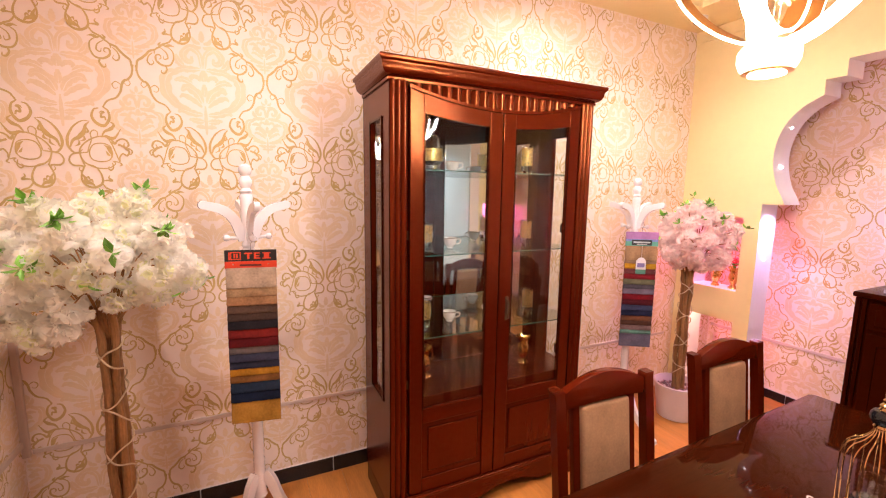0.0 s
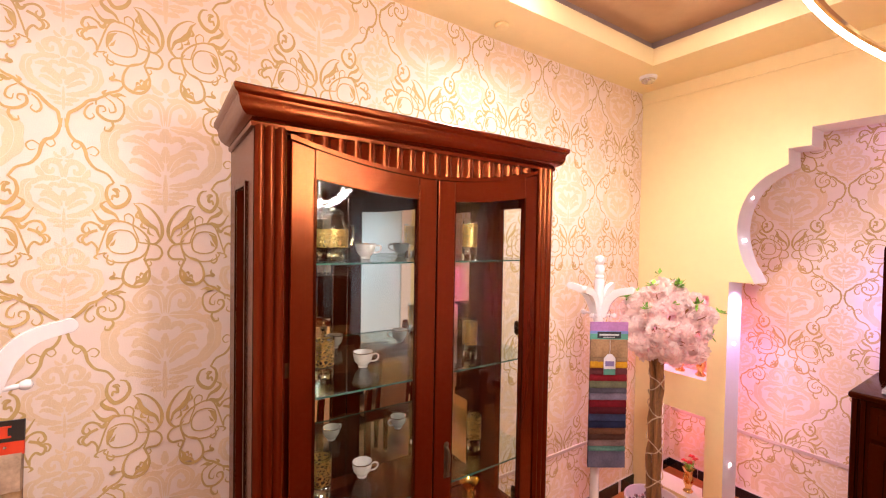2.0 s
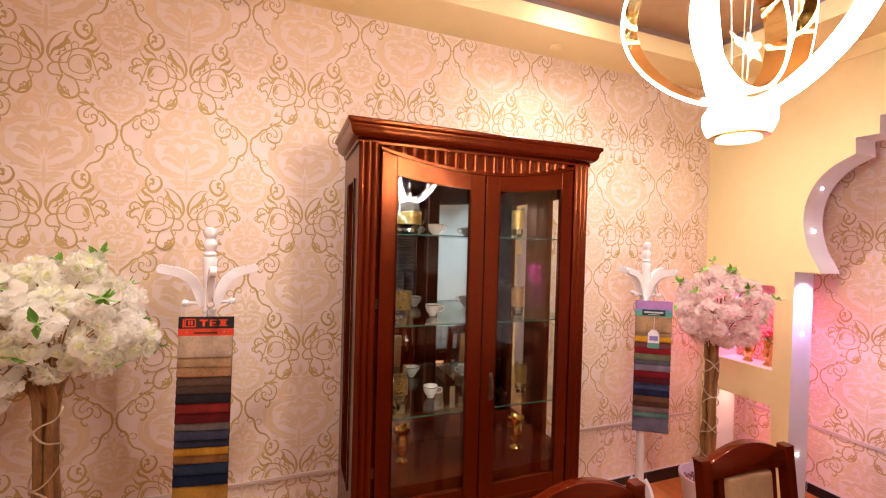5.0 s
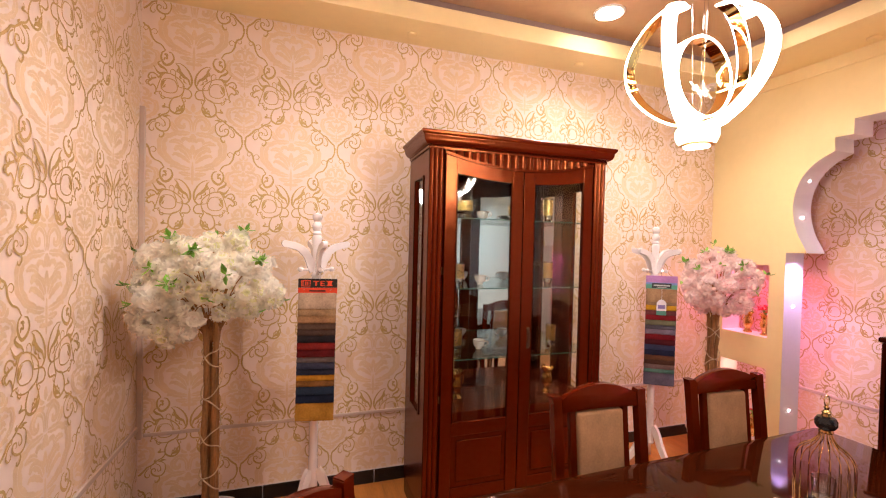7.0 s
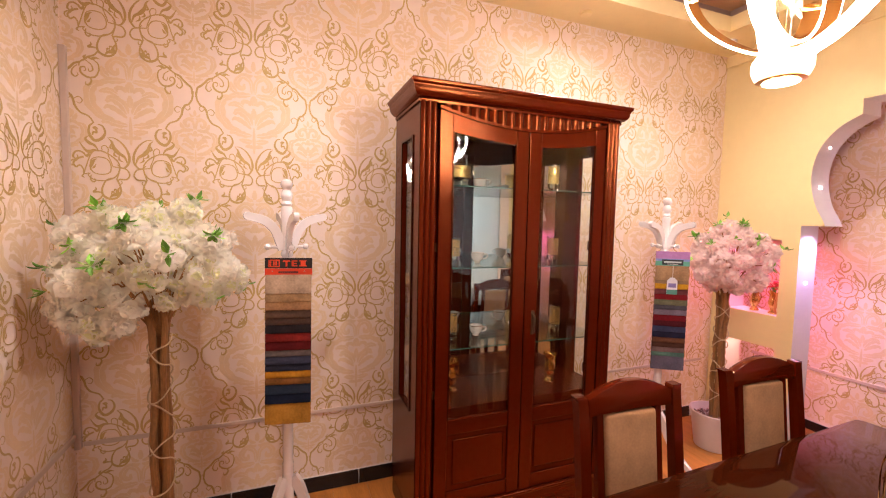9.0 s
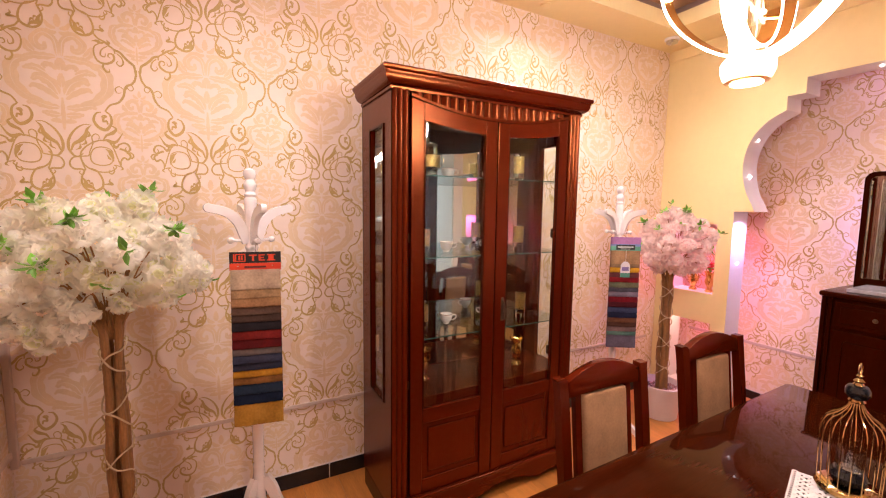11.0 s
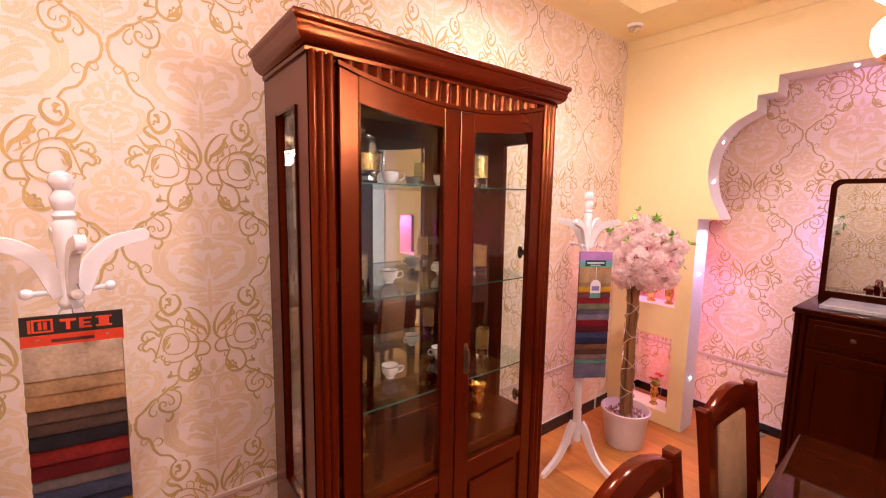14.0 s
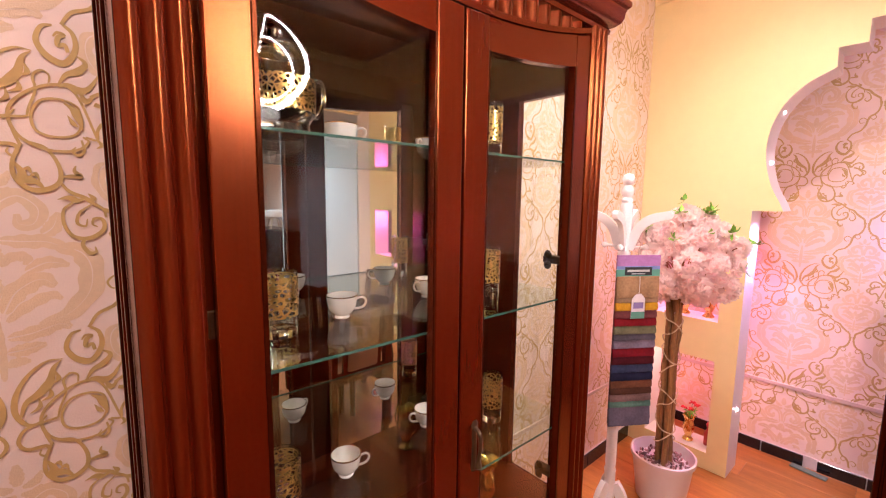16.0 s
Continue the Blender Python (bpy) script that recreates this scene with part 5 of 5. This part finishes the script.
# ---- pendant lamp ----
def pendant(m):
    p = thing("pendant_lamp", "modern gold pendant lamp of curved glowing light bands", "pendant lamp", at=m)
    def band(name, mid, nrm_of, w, closed):
        """A ribbon along mid(t) whose outer face glows; nrm_of(t) points outward."""
        n = 72
        inner, outer = bmesh.new(), bmesh.new()
        rows_i, rows_o = [], []
        for i in range(n + 1):
            t = i / n
            c, nrm = mid(t), nrm_of(t)
            d = (mid(min(t + 0.004, 1)) - mid(max(t - 0.004, 0))).normalized()
            side = nrm.cross(d).normalized()
            out = d.cross(side)
            for rows, bmx, o0, o1, wf in ((rows_i, inner, -0.003, 0.0, 0.93), (rows_o, outer, 0.0005, 0.005, 1.0)):
                rows.append([bmx.verts.new(c + out * o + side * (sgn * w * wf)) for o, sgn in ((o0, -1), (o0, 1), (o1, 1), (o1, -1))])
        for rows, bmx in ((rows_i, inner), (rows_o, outer)):
            for q, r2 in zip(rows, rows[1:]):
                for j in range(4):
                    bmx.faces.new((q[j], q[(j + 1) % 4], r2[(j + 1) % 4], r2[j]))
            if not closed:
                bmx.faces.new(rows[0][::-1])
                bmx.faces.new(rows[-1])
            bmesh.ops.recalc_face_normals(bmx, faces=bmx.faces)
        b = part(name, inner, M_GOLDM, p, "mirror-gold inner face of a band", True)
        part("light_strip", outer, M_LED, b, "glowing outer strip", True)

    for az, reach, wide, top in ((165, 0.125, 0.108, 0.030), (-36, 0.110, 0.108, 0.030)):      # tall leaf-shaped loops that meet at the hub
        rad = Vector((math.cos(radians(az)), math.sin(radians(az)), 0))
        tan = Vector((-rad.y, rad.x, 0))

        def loop(t, rad=rad, tan=tan, reach=reach, wide=wide, top=top):
            s, u = (1, 2 * t) if t < 0.5 else (-1, 2 - 2 * t)
            bow = math.sin(math.pi * u)
            return rad * (0.025 + top * u + reach * bow ** 0.55) + tan * (s * wide * bow ** 0.7) + Vector((0, 0, -0.176 + 0.366 * u))

        heart = rad * (0.03 + 0.75 * reach + top * 0.5) + Vector((0, 0, 0.0))
        band("petal", loop, lambda t, loop=loop, heart=heart: (loop(t) - heart).normalized(), 0.018, True)
    turn = pose(0, 0, -0.031, 0, 0, 4)
    ring = lambda t: turn @ Vector((0.115 * math.cos(2 * math.pi * t), 0, 0.117 * math.sin(2 * math.pi * t)))
    band("ring_band", ring, lambda t: (ring(t) - turn.translation).normalized(), 0.022, True)
    part("hub", one(lathe, [(0.024, -0.170), (0.052, -0.180), (0.060, -0.192), (0.060, -0.212), (0.054, -0.228), (0.048, -0.234)], 30), glow("hub_diffuser", (1.0, 0.92, 0.78), 1.6), p, "round glowing white hub", True)
    part("hub_ring", one(lathe, [(0.048, -0.2345), (0.050, -0.237), (0.038, -0.240)], 30), M_BRASS, p, "", True)
    part("hub_light", one(lathe, [(0.037, -0.2405), (0.036, -0.243)], 26), M_LEDCAP, p, "glowing round diffuser")
    for k in range(3):
        a = 2 * math.pi * k / 3 + 0.4
        part("cable", one(tube, [(0.012 * math.cos(a), 0.012 * math.sin(a), -0.18), (0.05 * math.cos(a), 0.05 * math.sin(a), PANEL - 2.111)], 0.0012, 5), M_STEEL, p)
    for k in range(2):
        bm = bmesh.new()
        for j in range(5):
            a = 2 * math.pi * j / 5
            bmesh.ops.create_icosphere(bm, subdivisions=2, radius=1, matrix=pose(-0.03 + 0.06 * k, -0.02 + 0.02 * k, -0.075 + 0.012 * k, 60, 20, 40 * k) @ Matrix.Rotation(a, 4, "Z") @ Matrix.Translation((0.017, 0, 0)) @ Matrix.Diagonal((0.016, 0.008, 0.003, 1)))
        part("flower", bm, M_PORC, p, "small white enamel flower", True)
    part("canopy", one(lathe, [(0.09, PANEL - 2.141), (0.09, PANEL - 2.1115)], 30), M_BRASS, p, "", True)
    return p


pendant(pose(1.173, 0.711, 2.111))

# ---- ceiling fittings ----
# the third fitting belongs to the added fill spot
for dx, dy in DOWNLIGHTS:
    d = thing("downlight", "round recessed ceiling spotlight with white rim, from a set with one added fill spot", "downlight", "ceiling spotlights", pose(dx, dy, PANEL))
    part("rim", one(lathe, [(0.092, -0.0005), (0.092, -0.006), (0.080, -0.010), (0.078, -0.004)][::-1], 28), M_WHITE, d, "", True)
    part("lens", one(lathe, [(0.076, -0.0100), (0.076, -0.0125)][::-1], 24), M_LENS, d, "glowing lens")
for dx, dy in SHOW:
    d = thing("downlight", "round white ceiling spotlight of the showroom", "downlight", "showroom spotlights", pose(dx, dy, 3.10))
    part("lens", one(lathe, [(0.06, -0.0005), (0.06, -0.012)][::-1], 24), M_LENS, d, "glowing lens")
for dx, dy in ((0.627, 2.25), (1.83, 2.25), (3.20, 1.305)):
    d = thing("ceiling_cap", "small white round cap on the ceiling border", "ceiling cap", "ceiling caps", pose(dx, dy, SOFFIT))
    part("disc", one(lathe, [(0.034, -0.0005), (0.036, -0.008), (0.030, -0.016), (0.012, -0.020)][::-1], 24), M_YELLOW, d, "", True)
d = thing("smoke_detector", "white round smoke detector on the ceiling border", "smoke detector", at=pose(3.022, 2.188, SOFFIT))
part("base", one(lathe, [(0.052, -0.0005), (0.052, -0.014), (0.047, -0.018)][::-1], 30), M_WHITE, d, "", True)
part("grille", one(lathe, [(0.042, -0.0185), (0.040, -0.032), (0.030, -0.040), (0.012, -0.043)][::-1], 30), M_STEEL, d, "", True)


# ---- sideboard with mirror ----
def sideboard():
    s = thing("sideboard", "dark mahogany sideboard with drawers and panelled doors", "sideboard", at=pose(3.238, 1.222, 0) @ Matrix.Diagonal((0.93, 1, 1.022, 1)))
    # local: x into the wall, y to -1.3
    part("top", one(box, -0.02, 0.60, -1.32, 0.02, 1.008, 1.040, 0.012, 3), M_WOODD, s, "", True)
    part("body", one(box, 0.016, 0.595, -1.30, 0.010, 0.085, 1.0075, 0.004), M_WOODD, s)
    part("plinth", one(box, 0.0, 0.595, -1.31, 0.018, 0.0, 0.0845, 0.006), M_WOODD, s)
    for k in range(3):
        y1 = -0.055 - 0.41 * k
        y0 = y1 - 0.385
        d = part("drawer", one(box, 0.0, 0.0155, y0, y1, 0.835, 0.985, 0.005), M_WOODD, s)
        part("drawer_field", one(box, -0.007, -0.0005, y0 + 0.03, y1 - 0.03, 0.860, 0.960, 0.005), M_WOODD, d)
        part("knob", one(lathe, [(0.005, 0), (0.006, 0.012), (0.013, 0.018), (0.010, 0.027), (0.002, 0.030)], 14, pose(-0.0075, (y0 + y1) / 2, 0.91, 0, -90)), M_BRONZE, d, "", True)
        dr = part("door", one(box, 0.0, 0.0155, y0, y1, 0.11, 0.815, 0.005), M_WOODD, s)
        part("door_field", one(box, -0.008, -0.0005, y0 + 0.055, y1 - 0.055, 0.17, 0.755, 0.008, 3), M_WOODD, dr)
    for y in (0.0, -0.03):
        part("corner_reed", one(lathe, [(0.012, 0.09), (0.012, 1.005)], 10, pose(0.008, y - 0.002, 0)), M_WOODD, s, "", True)
    return s


sideboard()
mr = thing("dresser_mirror", "tall mirror in dark rounded wooden frame on the sideboard", "mirror", at=pose(3.59, 1.199, 1.0634))


def rounded(y0, y1, z0, z1, r):
    return arc(y1 - r, z1 - r, r, 0, 90, 6) + arc(y0 + r, z1 - r, r, 90, 180, 6) + [(y0, z0), (y1, z0)]


bm = bmesh.new()
prism(bm, [rounded(-1.0, 0.0, 0.0, 0.735, 0.05), rounded(-0.972, -0.028, 0.06, 0.707, 0.035)[::-1]], lambda u, v, d: (d, u, v), 0.0, 0.028)
part("frame", bm, M_WOODD, mr)
bm = bmesh.new()
prism(bm, [rounded(-0.978, -0.022, 0.055, 0.712, 0.035)], lambda u, v, d: (d, u, v), 0.010, 0.016)
part("mirror_glass", bm, M_MIRROR, mr, "clear mirror glass")
tray = thing("marble_slab", "thin pale grey marble slab on the sideboard", "slab", at=pose(3.42, 1.14, 1.0634))
part("slab", one(box, -0.12, 0.185, -0.95, 0.0, 0, 0.022, 0.004), surf("grey_marble", (0.42, 0.40, 0.40), 0.2, var=0.35, scale=9), tray)


# ---- niche ornaments ----
def bouquet(vase, col, n, seed, h=0.16):
    rng = random.Random(seed)
    M = surf("silk_flower", col, 0.6, var=0.2)
    for k in range(n):
        p = Vector((rng.uniform(-0.04, 0.04), rng.uniform(-0.05, 0.05), h + rng.uniform(0.02, 0.08)))
        bm = bmesh.new()
        for j in range(7):
            bmesh.ops.create_icosphere(bm, subdivisions=1, radius=1, matrix=Matrix.Translation(p) @ Euler((rng.uniform(-0.5, 0.5), rng.uniform(-0.5, 0.5), j * 0.9)).to_matrix().to_4x4() @ Matrix.Translation((0.011, 0, 0.003 * (j % 2))) @ Matrix.Diagonal((0.012, 0.009, 0.005, 1)))
        part("flower", bm, M, vase, "", True)
        part("stem", one(tube, [(0, 0, h - 0.04), (p.x * 0.6, p.y * 0.6, h), p], 0.0015, 5), M_LEAF, vase)
    bm = bmesh.new()
    for k in range(10):
        a = rng.uniform(0, 6.28)
        tube(bm, spline([(0, 0, h - 0.01), (0.02 * math.cos(a), 0.02 * math.sin(a), h + 0.03), (0.045 * math.cos(a), 0.045 * math.sin(a), h + rng.uniform(0.01, 0.05))], 3), [0.002, 0.006, 0.008, 0.009, 0.006, 0.003, 0.001], 5, True, 0.3)
    part("foliage", bm, M_LEAF, vase, "", False)


v = gold_vase(pose(3.375, 2.035, 0.1035, 0, 0, 0), "gold vase with red and white flowers in the lower niche")
bouquet(v, (0.55, 0.02, 0.02), 4, 2)
v = gold_vase(pose(3.385, 1.985, 0.8985, 0, 0, 40), "gold vase with red flowers in the upper niche")
bouquet(v, (0.60, 0.03, 0.03), 8, 6)
v = gold_vase(pose(3.385, 2.115, 0.8985, 0, 0, 80), "gold vase with pale flowers in the upper niche")
bouquet(v, (0.80, 0.45, 0.42), 5, 9)
b = thing("bottle", "small red and clear ornamental bottle in the niche", "bottle", at=pose(3.40, 1.935, 0.1035))
part("body", one(lathe, [(0.018, 0), (0.020, 0.006), (0.020, 0.075), (0.009, 0.10), (0.008, 0.118)], 16), surf("red_glass", (0.45, 0.06, 0.05), 0.1), b, "", True)
part("stopper", one(lathe, [(0.010, 0.1185), (0.013, 0.13), (0.006, 0.145)], 14), surf("red_cap", (0.55, 0.03, 0.03), 0.3), b, "", True)

# ---- showroom furniture behind, seen in the cabinet's mirror ----
M_SHOWWHITE = surf("white_furniture_paint", (0.72, 0.72, 0.76), 0.3, var=0.04)
dt = thing("dressing_table", "white dressing table with drawers and tall panel", "table", at=pose(2.62, -6.45, 0))
part("top", one(box, -0.42, 0.42, -0.25, 0.25, 0.745, 0.775, 0.006), M_SHOWWHITE, dt)
for s in (-1, 1):
    for sy in (-1, 1):
        part("leg", one(box, s * 0.38 - 0.022, s * 0.38 + 0.022, sy * 0.21 - 0.022, sy * 0.21 + 0.022, 0.0, 0.7445, 0.004), M_SHOWWHITE, dt)
for k in range(3):
    d = part("drawer", one(box, 0.06, 0.35, 0.200, 0.222, 0.20 + 0.18 * k, 0.365 + 0.18 * k, 0.004), M_SHOWWHITE, dt)
    part("knob", one(lathe, [(0.006, 0), (0.012, 0.012), (0.004, 0.020)], 12, pose(0.205, 0.2225, 0.283 + 0.18 * k, -90)), M_STEEL, d)
part("drawer_box", one(box, 0.055, 0.355, -0.20, 0.199, 0.19, 0.744, 0.003), M_SHOWWHITE, dt)
part("mirror_panel", one(box, 0.10, 0.40, -0.24, -0.20, 0.7755, 1.62, 0.01), M_SHOWWHITE, dt)
pl = thing("display_plinth", "dark display plinth in the showroom", "plinth", at=pose(3.78, -5.6, 0))
part("body", one(box, -0.55, 0.55, -0.5, 0.5, 0.0, 0.93, 0.01), M_WOODD, pl)
st = thing("stool", "white fur stool with pale wooden legs on the plinth", "stool", at=pose(3.62, -5.5, 0.9305))
part("seat", one(lathe, [(0.16, 0.215), (0.20, 0.235), (0.215, 0.29), (0.20, 0.345), (0.12, 0.375), (0.02, 0.38)], 24), surf("white_fur", (0.78, 0.76, 0.74), 0.95, var=0.15, scale=40, bump=1.0, bscale=160), st, "white fur seat", True)
for k in range(4):
    a = math.pi / 4 + k * math.pi / 2
    part("leg", one(tube, [(0.18 * math.cos(a), 0.18 * math.sin(a), 0.0), (0.10 * math.cos(a), 0.10 * math.sin(a), 0.218)], [0.011, 0.016], 8), surf("pale_wood", (0.55, 0.42, 0.30), 0.5), st, "", True)
for m in (pose(1.35, -2.9, 0, 0, 0, 170), pose(2.0, -3.3, 0, 0, 0, 20), pose(2.35, -4.3, 0, 0, 0, -60)):
    tagged(copy_thing(chair, m), "mahogany dining chair standing in the showroom behind", "chair", "showroom chairs")

# loose strip beside the skirting behind the arch
ls = thing("loose_strip", "loose greenish strip of broken skirting on the floor", "strip", at=pose(3.74, 1.50, 0.001, 0, 0, 82))
part("strip", one(box, -0.085, 0.085, -0.022, 0.022, 0, 0.010, 0.002), surf("grey_green_strip", (0.14, 0.20, 0.17), 0.5, var=0.3), ls)

# ---- skirting tiles, then floor planks ----
sk = structure("baseboard", one(box, XL, XA - 0.001, YB - 0.006, YB - 0.0005, 0.0, 0.084), M_GROUT, "black glazed skirting tiles with pale joints", "baseboard")
part("grout_bed", one(box, XF - 0.006, XF - 0.0005, -1.0, YB - 0.008, 0.0, 0.070), M_GROUT, sk)
part("grout_bed", one(box, XL + 0.0005, XL + 0.006, -1.5, YB - 0.008, 0.0, 0.084), M_GROUT, sk)
part("grout_bed", one(box, XA2 + 0.002, XF - 0.008, YB - 0.006, YB - 0.0005, 0.0, 0.070), M_GROUT, sk)
proto = {}


def tile(name, size, material, parent, loc, turn=0, bevel=0.002):
    key = (name, size)
    if key not in proto:
        bm = bmesh.new()
        box(bm, -size[0] / 2, size[0] / 2, -size[1] / 2, size[1] / 2, -size[2] / 2, size[2] / 2, bevel, 1)
        me = bpy.data.meshes.new(name)
        bm.to_mesh(me)
        bm.free()
        me.materials.append(material)
        proto[key] = me
    ob = new(name, proto[key])
    ob.parent = parent
    ob.location = loc
    ob.rotation_euler = (0, 0, radians(turn))
    return ob


x = 0.14 - 0.33 * 3
while x + 0.33 < XA:
    if x > XL:
        tile("skirting_tile", (0.325, 0.008, 0.084), M_BLACK, sk, (x + 0.165, YB - 0.0105, 0.042))
    x += 0.33
tile("skirting_tile", (0.305, 0.008, 0.084), M_BLACK, sk, (XL + 0.160, YB - 0.0105, 0.042))
tile("skirting_tile", (0.150, 0.008, 0.084), M_BLACK, sk, (XA - 0.080, YB - 0.0105, 0.042))
tile("skirting_tile", (0.315, 0.008, 0.068), M_BLACK, sk, (XA2 + 0.16, YB - 0.0105, 0.034))
y = YB - 0.015
k = 0
while y > -0.8:
    ln = 0.205
    if k != 4:
        tile("skirting_tile", (ln, 0.008, 0.068), M_BLACK, sk, (XF - 0.0105, y - ln / 2, 0.034), 90)
    y -= ln + 0.005 if k != 4 else 0.06
    k += 1
y = YB - 0.015
while y > -1.3:
    tile("skirting_tile", (0.325, 0.008, 0.084), M_BLACK, sk, (XL + 0.0105, y - 0.1625, 0.042), 90)
    y -= 0.33
PW, PL = 0.192, 1.215
row, x = 0, XL
while x < XF + 0.1:
    first = YB - (row * 0.47 % PL)
    if YB - first > 0.05:
        tile("floor_plank", (PW - 0.0012, round(YB - first - 0.0012, 4), 0.006), M_FLOOR, floor, (x + PW / 2, (YB + first) / 2, -0.003), 0, 0.0008)
    y = first
    while y > -2.6:
        tile("floor_plank", (PW - 0.0012, PL - 0.0012, 0.006), M_FLOOR, floor, (x + PW / 2, y - PL / 2, -0.003), 0, 0.0008)
        y -= PL
    x += PW
    row += 1
# planks of the showroom behind, joined
bm = bmesh.new()
for r in range(int((XF + 0.1 - XL) / PW) + 1):
    y = YB - (r * 0.47 % PL)
    while y > YS:
        if y <= -2.6:
            box(bm, XL + r * PW, XL + (r + 1) * PW - 0.0012, max(y - PL, YS) + 0.0012, y, -0.006, 0.0)
        y -= PL
part("showroom_planking", bm, M_FLOOR, floor, "laminate planks of the showroom behind", False, "stuff")
